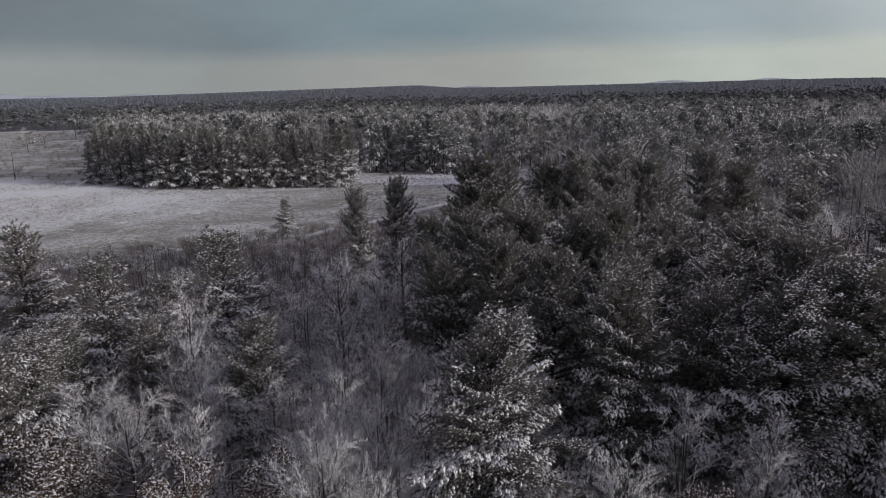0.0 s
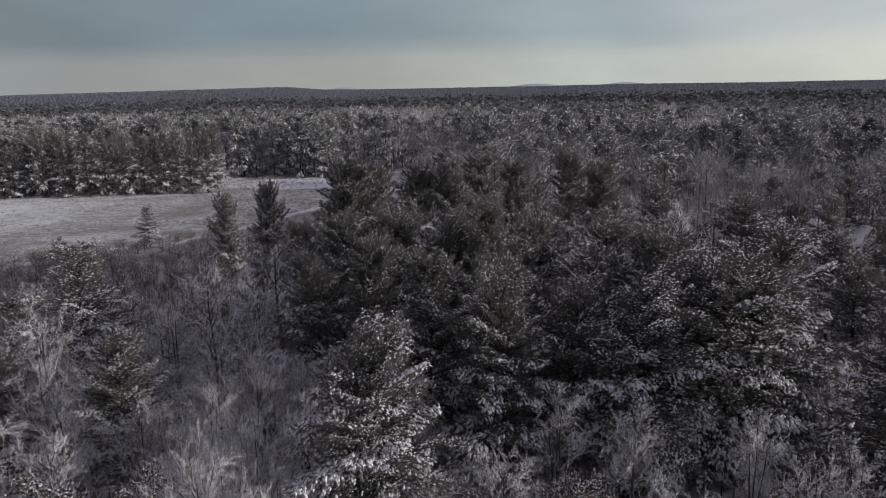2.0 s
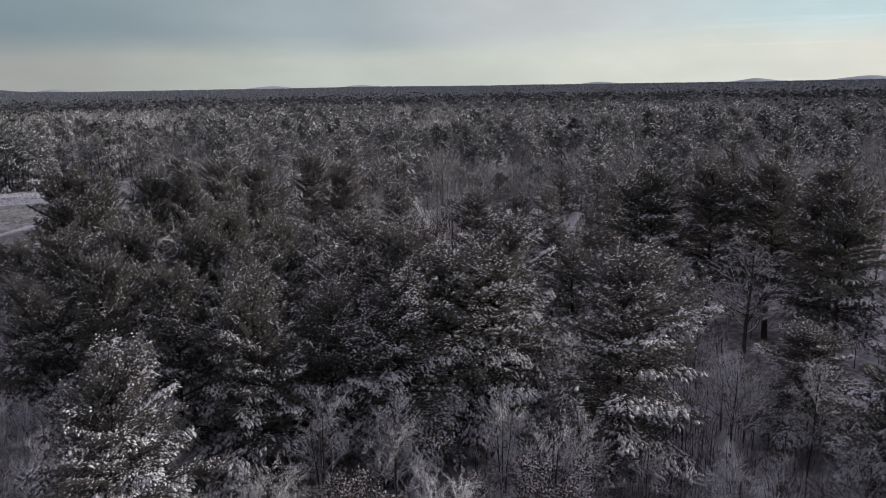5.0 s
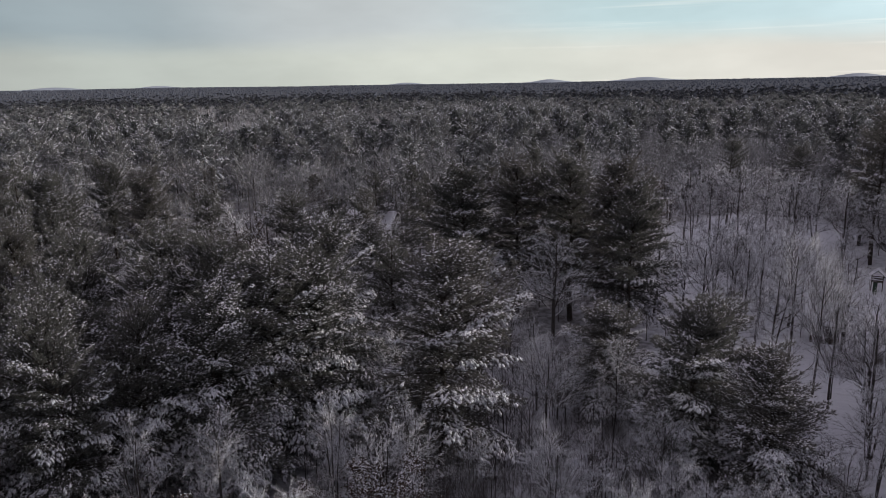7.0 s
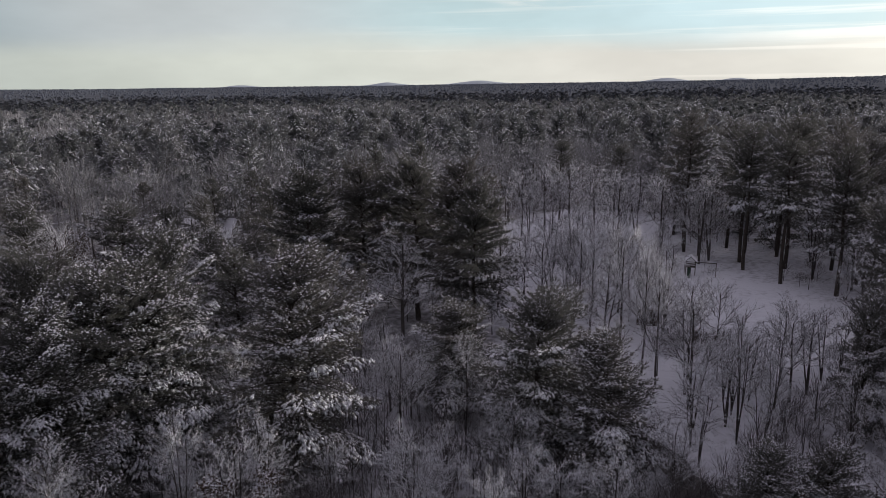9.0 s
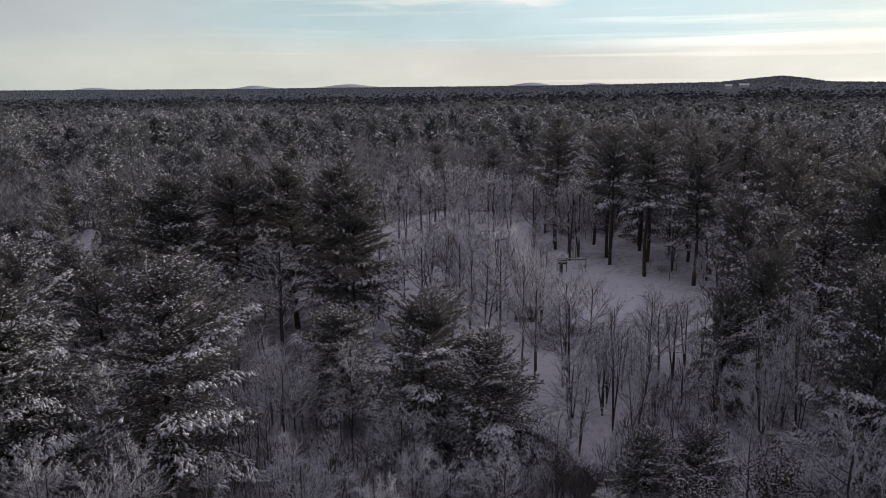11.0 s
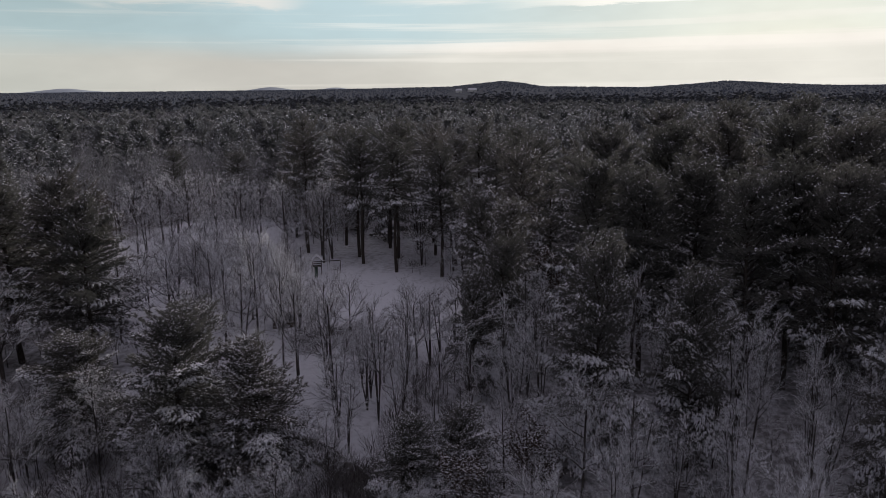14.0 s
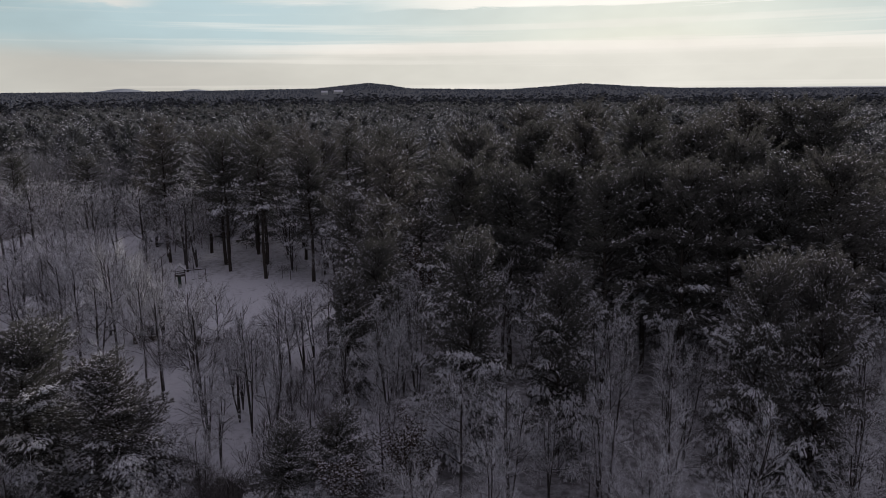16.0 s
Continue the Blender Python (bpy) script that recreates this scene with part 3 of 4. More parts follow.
# ---- woods ----
NEAR_PINES = Kind([pine("dark green white pine with snow-laden drooping boughs", 11 + k, "pines of the near wood", height=16, reach=5.0,
                        bare=(0.12, 0.2, 0.08, 0.24, 0.15)[k], whorl=0.52, gap=0.27, snow=(0.37, 0.17, 0.45, 0.23, 0.31)[k], dome=(2.4, 3.0, 2.0, 3.4, 2.7)[k],
                        droop=(1.0, 0.7, 1.2, 0.6, 1.0)[k]) for k in range(5)], 16.0, 5.0)
TALL_PINES = Kind([pine("tall dark pine with a bare lower trunk and high crown", 31 + k, "tall pines behind the clearing", height=22, reach=4.6,
                        bare=(0.48, 0.36, 0.42)[k], step=0.6, gap=0.4, tuft=(7, 0.42, 0.045), snow=0.16, dome=(3.6, 3.0, 3.2)[k], whorl=0.8, droop=0.5) for k in range(3)], 22.0, 4.6)
BROAD_PINES = Kind([pine("tall dark pine with a broad rounded crown", 41 + k, "dark pines beside the clearing", height=22, reach=5.5,
                         bare=(0.3, 0.36, 0.26)[k], step=0.55, gap=0.4, tuft=(8, 0.42, 0.046), snow=(0.13, 0.09, 0.17)[k], dome=(3.4, 4.0, 3.0)[k], whorl=0.75, droop=0.6) for k in range(3)], 22.0, 5.5)
MID_PINES = Kind([pine("snow-dusted dark green pine in the deeper wood", 51 + k, "pines of the deeper wood", height=17, reach=4.6,
                       bare=(0.2, 0.28, 0.12, 0.24)[k], step=0.6, gap=0.42, tuft=(7, 0.42, 0.05), snow=(0.38, 0.15, 0.46, 0.25)[k], dome=(2.2, 3.0, 1.9, 2.6)[k],
                       whorl=0.8, sides=5, droop=0.8) for k in range(4)], 17.0, 4.6)
DEEP_PINES = Kind([pine("snow-dusted pine far back in the wood", 61 + k, "pines far back in the wood", height=17, reach=4.6, bare=(0.03, 0.12, 0.05)[k],
                        step=0.9, gap=0.62, tuft=(6, 0.6, 0.085), snow=(0.38, 0.2, 0.32)[k], dome=(1.5, 2.2, 1.7)[k], whorl=1.0, sides=4) for k in range(3)], 17.0, 4.6)
NEAR_HARD = Kind([hardwood("bare grey hardwood with snow-frosted twigs", 71 + k, "bare trees of the near wood", height=11, stems=(1, 2, 3, 1)[k],
                           spread=(0.85, 0.7, 0.65, 1.0)[k], first=(0.28, 0.25, 0.22, 0.3)[k], limbs=(18, 19, 19, 18)[k], fine=(0, 22, 13)) for k in range(4)], 11.0, 4.4)
MID_HARD = Kind([hardwood("bare grey tree dusted with snow", 91 + k, "bare trees of the deeper wood", height=12, stems=(1, 2, 1)[k],
                          spread=(0.9, 0.7, 0.8)[k], limbs=18, fine=(0, 18, 11), thick=1.4) for k in range(3)], 12.0, 4.6)
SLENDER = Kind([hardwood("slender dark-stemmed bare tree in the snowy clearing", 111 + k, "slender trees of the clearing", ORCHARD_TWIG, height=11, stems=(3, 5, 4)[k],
                         spread=0.56, first=0.4, limbs=18, fine=(0, 15, 10), thick=1.15) for k in range(3)], 11.0, 3.2)

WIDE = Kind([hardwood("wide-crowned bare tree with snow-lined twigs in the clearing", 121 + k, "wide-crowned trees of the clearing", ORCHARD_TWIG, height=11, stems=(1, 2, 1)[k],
                      spread=(0.95, 0.85, 1.0)[k], first=(0.3, 0.28, 0.34)[k], limbs=(17, 18, 16)[k], fine=(0, 19, 11), thick=(1.3, 1.4, 1.2)[k]) for k in range(3)], 11.0, 4.4)
SAPLINGS = Kind([sapling("leaf-holding young hardwood speckled with snow", 131 + k, "saplings along the wood's near edge", height=8, stems=(2, 3)[k],
                         spread=0.7, first=0.2, limbs=14, fine=(0, 6, 6)) for k in range(2)], 8.0, 3.2)

WEST = [(-44.0, 73.7, 17, 5.7), (-33.6, 68.3, 15, 4.9), (-28.9, 71.7, 12, 3.9), (-32.0, 57.2, 12.5, 4.4), (-23.2, 74.0, 16, 5.6), (-24.9, 56.7, 12, 4.1)]
STAND = [(-10.9, 94.0, 17, 2.9), (-6.7, 99.2, 17.5, 3.2), (4.5, 96.7, 20, 5.7), (7.8, 96.5, 19, 4.7), (14.0, 99.2, 19, 4.2), (18.1, 97.8, 19, 4.4),
         (25.1, 107.3, 19, 4.7), (28.5, 97.8, 19, 4.9), (41.0, 111.4, 18.5, 4.8), (42.2, 102.6, 18, 4.4), (-1.1, 83.8, 14.5, 4.0), (7.8, 70.7, 17.5, 4.9),
         (12.7, 66.2, 17.5, 4.9), (17.4, 71.9, 18, 4.7), (2.2, 71.9, 17, 4.7), (4.3, 62.8, 16.5, 4.4), (8.7, 55.2, 16.5, 4.4), (20.4, 64.0, 17.5, 4.9),
         (26.8, 62.0, 17, 4.7), (29.6, 58.5, 16.5, 4.5), (13.5, 54.1, 16, 4.4), (-0.2, 63.8, 15, 4.2)]
FRONT = [(2.0, 42.9, 15.5, 5.5), (18.9, 49.7, 15, 5.2), (23.2, 48.1, 16, 5.5), (29.3, 48.7, 17, 6.1), (33.1, 48.7, 17, 5.7), (34.9, 51.4, 18.5, 6.5),
         (23.4, 57.2, 16, 5.3), (37.5, 38.0, 17.5, 6.8), (49.4, 22.9, 14.2, 5.7), (48.2, 16.2, 12.0, 4.5), (54.5, 33.0, 10.5, 4.8), (65.4, 61.6, 19.3, 6.6), (71.2, 57.6, 20, 6.4),
         (70.5, 87.5, 14.5, 3.8), (71.0, 41.0, 18.4, 4.9), (66.0, 90.0, 13.5, 3.6), (74.8, 51.8, 20.4, 6.7), (74.6, 45.4, 20.3, 6.9), (46.1, 53.6, 15, 4.7), (57.9, 71.2, 13, 4.1), (17.6, 60.4, 16, 5.3), (44.5, 5.0, 8, 3.2), (45.9, 1.9, 8.5, 3.3)]
TALL = [(132.1, 32.1, 24.5, 4.8), (128.5, 21.8, 22.5, 4.8), (127.4, 14.7, 24.5, 5.2), (114, 6, 20.5, 4.5), (151, 65, 18, 4.0), (161, 54, 16.5, 4.0),
        (123.0, 20.3, 22.5, 4.5), (139, 26, 23, 4.8), (136, 17, 23.5, 5.0), (141, 9, 23, 5.0), (134, 0, 23.5, 5.2), (126, -6, 23, 5.2), (147, 38, 21, 4.6), (118, -10, 22.5, 5.2), (117, 13.7, 22, 4.5), (112, -2.7, 21.4, 4.8), (122, 4, 22, 4.5), (130, 8, 22, 4.5)]
EAST = [(75.0, -11.6, 21.7, 5.6), (72.0, -16.3, 20.8, 5.5), (74.6, -22.1, 21.5, 5.8), (67.2, -25.2, 20.9, 5.4), (69.5, -30.3, 21.9, 5.4), (94.3, -16.8, 23.6, 6.0),
        (94.7, -24.5, 24.0, 6.2), (91.7, -31.1, 24.8, 6.4), (87.4, -36.7, 25.3, 6.3), (82.0, -41.3, 24.7, 6.4), (77.7, -44.9, 23.6, 6.3), (64.3, -31.9, 21.9, 5.4)]
EAST += [(64.0, -36.7, 20.8, 5.5), (63.4, -41.5, 22.1, 5.8), (63.0, -45.6, 22.6, 5.9), (99.2, -51.5, 25.0, 7.0), (96.5, -56.4, 26.4, 7.2), (97.4, -62.6, 26.6, 7.4),
         (91.3, -64.5, 26.8, 7.4), (125.7, -32.4, 25.3, 6.4), (121.1, -41.0, 26.0, 6.8), (119.3, -51.0, 26.7, 6.8), (71.8, -2.4, 14.5, 3.8)]
EDGE = [(53.1, -9.0, 18.0, 4.7), (53.4, -16.2, 15.9, 4.0), (43.9, -27.4, 17.9, 3.9), (42.4, -31.3, 17.8, 4.2), (65.9, 0.8, 12.6, 3.2)]
taken = []


def room(x, y, gap):
    return all((x - a) ** 2 + (y - b) ** 2 > (gap * 0.5 + c) ** 2 for a, b, c in taken)


for x, y, h, r in WEST + FRONT:
    kind = BROAD_PINES if x > 60 and 40 < y < 65 else NEAR_PINES if math.hypot(x, y) < 70 else MID_PINES
    kind.plant(x, y, h, r, random.choice((0, 2) if math.hypot(x, y) > 70 else (0, 2, 4)))
    taken.append((x, y, r * 0.55))
for x, y, h, r in STAND:
    NEAR_PINES.plant(x, y, h, r, 4 if r < 3.5 else random.choice((1, 1, 3)))
    taken.append((x, y, r * 0.55))
for x, y, h, r in TALL:
    TALL_PINES.plant(x, y, h, r)
    taken.append((x, y, r * 0.5))
for x, y, h, r in EAST:
    BROAD_PINES.plant(x, y, h, r)
    taken.append((x, y, r * 0.5))
for x, y, h, r in EDGE:
    NEAR_PINES.plant(x, y, h, r, random.choice((0, 4, 4)))
    taken.append((x, y, r * 0.6))
for x, y, h, r in ((69.5, 87.4, 10.3, 4.0), (62.4, 71.3, 11.0, 3.8), (58.0, 81.1, 11.4, 3.2), (80.9, 88.2, 10.8, 3.8), (59.7, 92.0, 14.5, 4.8)):
    MID_PINES.plant(x, y, h, r, random.choice((1, 3)))
    taken.append((x, y, r * 0.6))

# leaf-holding saplings
for x, y, h in ((-19, 33.5, 9.5), (-14.5, 35, 9), (-10.5, 34, 8.5), (-22.5, 36, 10), (-7, 33.5, 8), (-16.5, 40, 9), (-25, 42, 10.5), (-11, 41, 8.5),
                (13.8, 36.5, 8), (15.8, 34.5, 7), (24.5, 31, 8), (26.5, 29.5, 7), (-27, 33, 9), (47, -3, 7.5), (43.5, 1.5, 7)):
    SAPLINGS.plant(x, y, h)
    taken.append((x, y, 1.6))

# bare trees that stand out
for x, y, h, r in ((100.8, 44.3, 9.9, 6.5), (82.6, 30.9, 11.7, 4.8), (77.6, 25.4, 13.6, 4.5), (71.7, 20.9, 13.1, 3.4), (70.0, 19.0, 11.7, 3.0), (94.4, 32.8, 9.5, 4.2),
                   (79.4, 18.1, 9.2, 3.4), (79.0, 14.9, 8.9, 3.0), (87.0, 34.0, 11.0, 4.6), (103, 35, 11, 4.6), (110, 43, 10, 4.4),
                   (85.0, 25.0, 11.0, 4.4), (90.5, 30.0, 11.5, 4.6), (96.0, 38.5, 10.5, 4.6), (86.5, 39.5, 10.5, 4.4), (92.5, 45.0, 10.0, 4.4)):
    WIDE.plant(x, y, h, r)
    taken.append((x, y, 2.0))
for a, d, h, r in ((65.6, 150, 13.5, 6.0), (67.6, 146, 14.0, 6.2), (69.5, 150, 13.0, 5.8), (71.0, 140, 13.5, 5.6), (72.7, 143, 13.5, 6.0), (74.5, 137, 13.0, 5.6), (63.8, 146, 12.5, 5.4)):
    x, y = polar(a, d)
    WIDE.plant(x, y, h, r)
    taken.append((x, y, 3.0))
for x, y, h, r in ((60.9, 9.3, 12.4, 2.8), (63.5, 7.0, 10.7, 2.5), (75.3, 5.5, 9.0, 3.2), (69.3, 12.2, 8.3, 2.7), (61.9, 13.2, 8.6, 2.4), (58.0, 7.0, 9.7, 2.2), (69.6, 2.6, 9.6, 2.6)):
    SLENDER.plant(x, y, h, r)
    taken.append((x, y, 1.0))
for x, y, h, r in ((119, 40, 14, 4), (108, 60, 12, 3.5), (50.5, 30, 9.5, 3.6), (15.5, 44, 10, 4), (27, 38, 9.5, 3.6), (31.5, 35, 9, 3.4)):
    (NEAR_HARD if math.hypot(x, y) < 70 else MID_HARD).plant(x, y, h, r)
    taken.append((x, y, 2.0))


def scatter(count, around, far, gap, chooser):
    """Plants trees at random in a stretch of the ring round the viewpoint."""
    for _ in range(count):
        a = random.uniform(*around)
        d = math.sqrt(random.uniform(far[0] ** 2, far[1] ** 2))
        x, y = polar(a, d)
        if room(x, y, gap):
            got = chooser(a, d, x, y)
            if got:
                taken.append((x, y, gap * 0.5))


def in_clearing(a, d, x, y):
    if not inside(x, y, CLEARING) or d > 112 or (d > 92 and a > 76) or (d > 82 and a > 79.2) or (d > 72 and 75.6 < a < 79.5):
        return False
    if 72.8 < a < 74.9 and 60 < d < 97:
        return False
    low = 0.76 if a > 78.5 else 1.0
    if random.random() < 0.35:
        MID_HARD.plant(x, y, random.uniform(8, 12.5) * low)
    else:
        SLENDER.plant(x, y, random.uniform(7.5, 12.5) * low, random.uniform(2.6, 4.2) * (0.5 + 0.5 * low))
    return True


scatter(210, (66, 90), (50, 112), 3.5, in_clearing)
scatter(90, (77, 88), (56, 80), 2.4, in_clearing)


def far_side(a, d, x, y):
    if not inside(x, y, CLEARING):
        return False
    MID_HARD.plant(x, y, random.uniform(6, 12))
    return True


scatter(90, (60, 78), (126, 178), 6.0, far_side)


def behind_clearing(a, d, x, y):
    if inside(x, y, CLEARING):
        return False
    MID_HARD.plant(x, y, random.uniform(9, 15))
    return True


scatter(190, (68, 93), (102, 142), 3.2, behind_clearing)


def near_wood(a, d, x, y):
    if inside(x, y, CLEARING) or inside(x, y, FIELD):
        return False
    if a < 8 and d > 78:
        return False
    if 57 < a < 90:
        NEAR_HARD.plant(x, y, random.uniform(4.5, 8.5))
        return True
    share = 0.3 if a < -10 else 0.06 if a < 4 else 0.2 if a < 40 else 0.0 if a < 90 else 0.04
    if random.random() < share and d > 42:
        NEAR_PINES.plant(x, y, random.uniform(12, 16.5), random.uniform(3.6, 4.9))
    else:
        tall = random.uniform(6.5, 10.5) if d < 60 else random.uniform(8, 13)
        if d < 46 and random.random() < 0.4:
            SAPLINGS.plant(x, y, random.uniform(4.5, 7.0), random.uniform(2.0, 3.0))
            return True
        NEAR_HARD.plant(x, y, min(tall, 30 - 0.58 * d + 1.0) if d < 38 else tall)
    return True


def thicket(a, d, x, y):
    if inside(x, y, CLEARING):
        return False
    SLENDER.plant(x, y, random.uniform(4.0, 7.5) if a < 88 else random.uniform(9.5, 14), random.uniform(2.2, 3.4))
    return True


def leafy(a, d, x, y):
    SAPLINGS.plant(x, y, min(random.uniform(6, 9.5), 31 - 0.58 * d), random.uniform(2.6, 3.8))
    return True


def sapwood(a, d, x, y):
    NEAR_HARD.plant(x, y, random.uniform(6.5, 10.5) if d > 40 else random.uniform(5, 8), random.uniform(2.6, 4.0))
    return True


scatter(150, (-37, -14), (31, 45), 2.7, leafy)
scatter(170, (-15, 9), (32, 66), 3.0, sapwood)
scatter(45, (50, 68), (46, 78), 3.0, thicket)
scatter(150, (88, 134), (44, 78), 3.6, thicket)
scatter(620, (-36, 133), (33, 74), 3.8, near_wood)


def deep_wood(a, d, x, y):
    if inside(x, y, CLEARING) or inside(x, y, FIELD):
        return False
    if a < 9 and d > 78:
        MID_HARD.plant(x, y, random.uniform(3.0, 6.0 if d < 125 else 4.5), random.uniform(1.6, 2.6))
        return True
    if 59 < a < 89 and d < 128:
        MID_HARD.plant(x, y, random.uniform(7, 12))
        return True
    if 35.5 < a < 41.5 and d < 140:
        MID_HARD.plant(x, y, random.uniform(8.5, 12))
        return True
    share = 0.42 if a < 22 else 0.3 if a < 60 else 0.18 if a < 90 else 0.62
    if random.random() < share:
        tall = random.uniform(12, 19) if a < 85 else random.uniform(16, 21.5)
        (MID_PINES if d < 104 else DEEP_PINES).plant(x, y, tall, random.uniform(3.7, 5.2) * (1.2 if a > 90 else 1.0), random.choice((0, 2, 2) if a < 0 else (0, 1, 2, 2) if a < 80 else (1, 1, 2)))
    elif random.random() < 0.12:
        SAPLINGS.plant(x, y, random.uniform(9, 13.5), random.uniform(3.2, 4.6))
    elif d < 98:
        MID_HARD.plant(x, y, random.uniform(9, 15))
    else:
        back_row.append((x, y, random.uniform(10, 15)))
    return True


back_row = []
scatter(900, (-36, 133), (74, 150), 5.6, deep_wood)

# the pine stand across the field
for k in range(64):
    row, along = divmod(k, 16)
    s = along / 15
    x, y = -126 + s * 95 + random.uniform(-2, 2), 259 - 24 * min(s * 2.2, 1) + row * 8 + random.uniform(-2, 2)
    DEEP_PINES.plant(x, y, random.uniform(14.5, 20.5), random.uniform(3.6, 4.8), random.choice((0, 2)))
    taken.append((x, y, 2.5))
MID_PINES.plant(-33.3, 151.6, 8.2, 2.7, 2)

# ---- far woods, too many to count ----


def far_stuff(name, label, plots, mats, sunk=0.0):
    """One object out of many trees: each plot is (x, y, h, r, prototype), a prototype a list of (vertices, faces, material)."""
    verts, faces, which, tones, count = [], [], [], [], 0
    for x, y, h, r, proto in plots:
        own = random.random()
        turn = random.uniform(0, 6.283)
        c, s, z = math.cos(turn), math.sin(turn), ground_height(x, y) - sunk * h
        for v, f, mat in proto:
            w = np.c_[(v[:, 0] * c - v[:, 1] * s) * r + x, (v[:, 0] * s + v[:, 1] * c) * r + y, v[:, 2] * h + z]
            verts.append(w)
            faces.append(f + count)
            which.append(np.full(len(f), mat))
            tones.append(np.full(len(v), own))
            count += len(v)
    soup = Soup()
    soup.verts, soup.faces = verts, faces
    data = soup.mesh(name)
    layer = data.attributes.new("tree_tone", "FLOAT", "POINT")
    layer.data.foreach_set("value", np.concatenate(tones).astype(np.float32))
    for m in mats:
        data.materials.append(m)
    data.polygons.foreach_set("material_index", np.concatenate(which).astype(np.int32))
    return tagged(new(name, data), label, "woods", "", "stuff")


def unit(soups, height, reach):
    out = []
    for n, soup in enumerate(soups):
        if soup.count:
            v, f = soup.arrays()
            out.append((v / (reach, reach, height), f, n))
    return out


def tufted(seed, tufts, per, length, width, snow, crumb):
    """A far pine with a domed crown of needle tufts, clumped on boughs, and crumbs of snow."""
    rng = np.random.default_rng(seed)
    wood, green, white = Soup(), Soup(), Soup()
    wood.tube([(0, 0, 0), (0, 0, 0.9)], [0.045, 0.008], 3)
    boughs = tufts // 5
    u = (np.arange(boughs) + rng.random(boughs)) / boughs
    turn = np.arange(boughs) * 2.4 + rng.normal(0, 0.4, boughs)
    long = np.minimum(1, 0.65 + 2 * u) * (1 - u ** 1.7) ** 0.6 * rng.uniform(0.75, 1.15, boughs) + 0.03
    k = rng.integers(0, boughs, tufts)
    s = rng.uniform(0.15, 1, tufts) ** 0.6
    swing = turn[k] + rng.normal(0, 0.28, tufts)
    flat = np.c_[np.cos(swing), np.sin(swing), 0 * s]
    at = flat * (long[k] * s)[:, None]
    at[:, 2] = 0.2 + 0.78 * u[k] + (0.10 * u[k] - 0.03) * s + rng.normal(0, 0.012, tufts)
    v, f = blades(rng, at * (1, 1, 3.4), flat, per, length, width, 0.3)
    green.add(v / (1, 1, 3.4), f)
    lie = at[rng.random(tufts) < snow * (0.4 + 0.6 * s) * (1.2 - 0.7 * u[k])]
    w, f = flecks(rng, np.repeat(lie, 2, 0) * (1, 1, 3.4) + rng.normal(0, 0.05, (2 * len(lie), 3)) + (0, 0, 0.05), crumb)
    white.add(w / (1, 1, 3.4), f)
    return unit((wood, green, white), 1.0, 1.0)


def far_pine(seed, whorl, step, gap, tuft, snow):
    """A far pine out of the same whorls and shoots, coarser and without limbs."""
    return unit(pine_soups(160 + seed, height=15.0, reach=4.0, bare=0.06, step=step, gap=gap, tuft=tuft, snow=snow, whorl=whorl, sides=3,
                           dome=1.3 + 0.2 * (seed % 4), limbs=False), 15.0, 4.0)


def clump(seed):
    """A treetop on the horizon, uneven and closed."""
    rng = np.random.default_rng(seed)
    turn = np.arange(6) * 1.047 + rng.normal(0, 0.2, 6)
    ring = [np.c_[np.cos(turn), np.sin(turn)] * rng.uniform(0.6, 1.1, (6, 1)) * r for r in (1.0, 0.75)]
    v = np.r_[np.c_[ring[0], np.zeros(6)], np.c_[ring[1], rng.uniform(0.4, 0.85, 6)], [[rng.normal(0, 0.15), rng.normal(0, 0.15), 1.0]]]
    f = []
    for k in range(6):
        j = (k + 1) % 6
        f += [(k, j, j + 6), (k, j + 6, k + 6), (k + 6, j + 6, 12)]
    soup = Soup()
    soup.add(v, f)
    return unit((Soup(), soup), 1.0, 1.0)


def fuzzy(seed, stems, width, round_=False):
    """A small far bare tree or bush: a stem and a spray of upright twigs, or a round crown of short ones."""
    rng = np.random.default_rng(seed)
    wood, twigs = Soup(), Soup()
    wood.tube([(0, 0, 0), (0.02, 0.01, 0.6)], [0.035, 0.015], 3)
    turn, u = rng.uniform(0, 6.283, stems), rng.uniform(0.25, 0.6, stems)
    long = rng.uniform(0.4, 1.0, stems)
    start = np.c_[0 * u, 0 * u, u]
    end = np.c_[np.cos(turn) * long, np.sin(turn) * long, np.minimum(u + 0.45 - 0.18 * long ** 2 + rng.normal(0, 0.05, stems), 1.0)]
    start = start * 0.7 + end * 0.3 * (1, 1, 0) + (0, 0, 0.3) * u[:, None]
    if round_:
        ball = rng.normal(0, 1, (stems, 3))
        ball *= (rng.uniform(0.15, 1, (stems, 1)) ** 0.5) / np.linalg.norm(ball, axis=1, keepdims=True)
        start = ball * (0.8, 0.8, 0.3) + (0, 0, 0.6)
        way = ball * (0.32, 0.32, 0.08) + rng.normal(0, 0.10, (stems, 3)) * (1, 1, 0.5) + (0, 0, 0.07)
        end = start + way
    side = rng.normal(0, 1, (stems, 3)) * (1, 1, 0.15)
    side *= width / np.linalg.norm(side, axis=1, keepdims=True)
    bent = (start + end) / 2 + rng.normal(0, 0.04 if round_ else 0.10, (stems, 3)) * (1, 1, 0.2)
    v = np.stack([start, bent + side, end, bent - side], 1).reshape(-1, 3)
    j = np.arange(stems)[:, None] * 4
    twigs.add(v, np.concatenate([j + (0, 1, 3), j + (3, 1, 2)]))
    return [(*wood.arrays(), 0), (*twigs.arrays(), 3)]


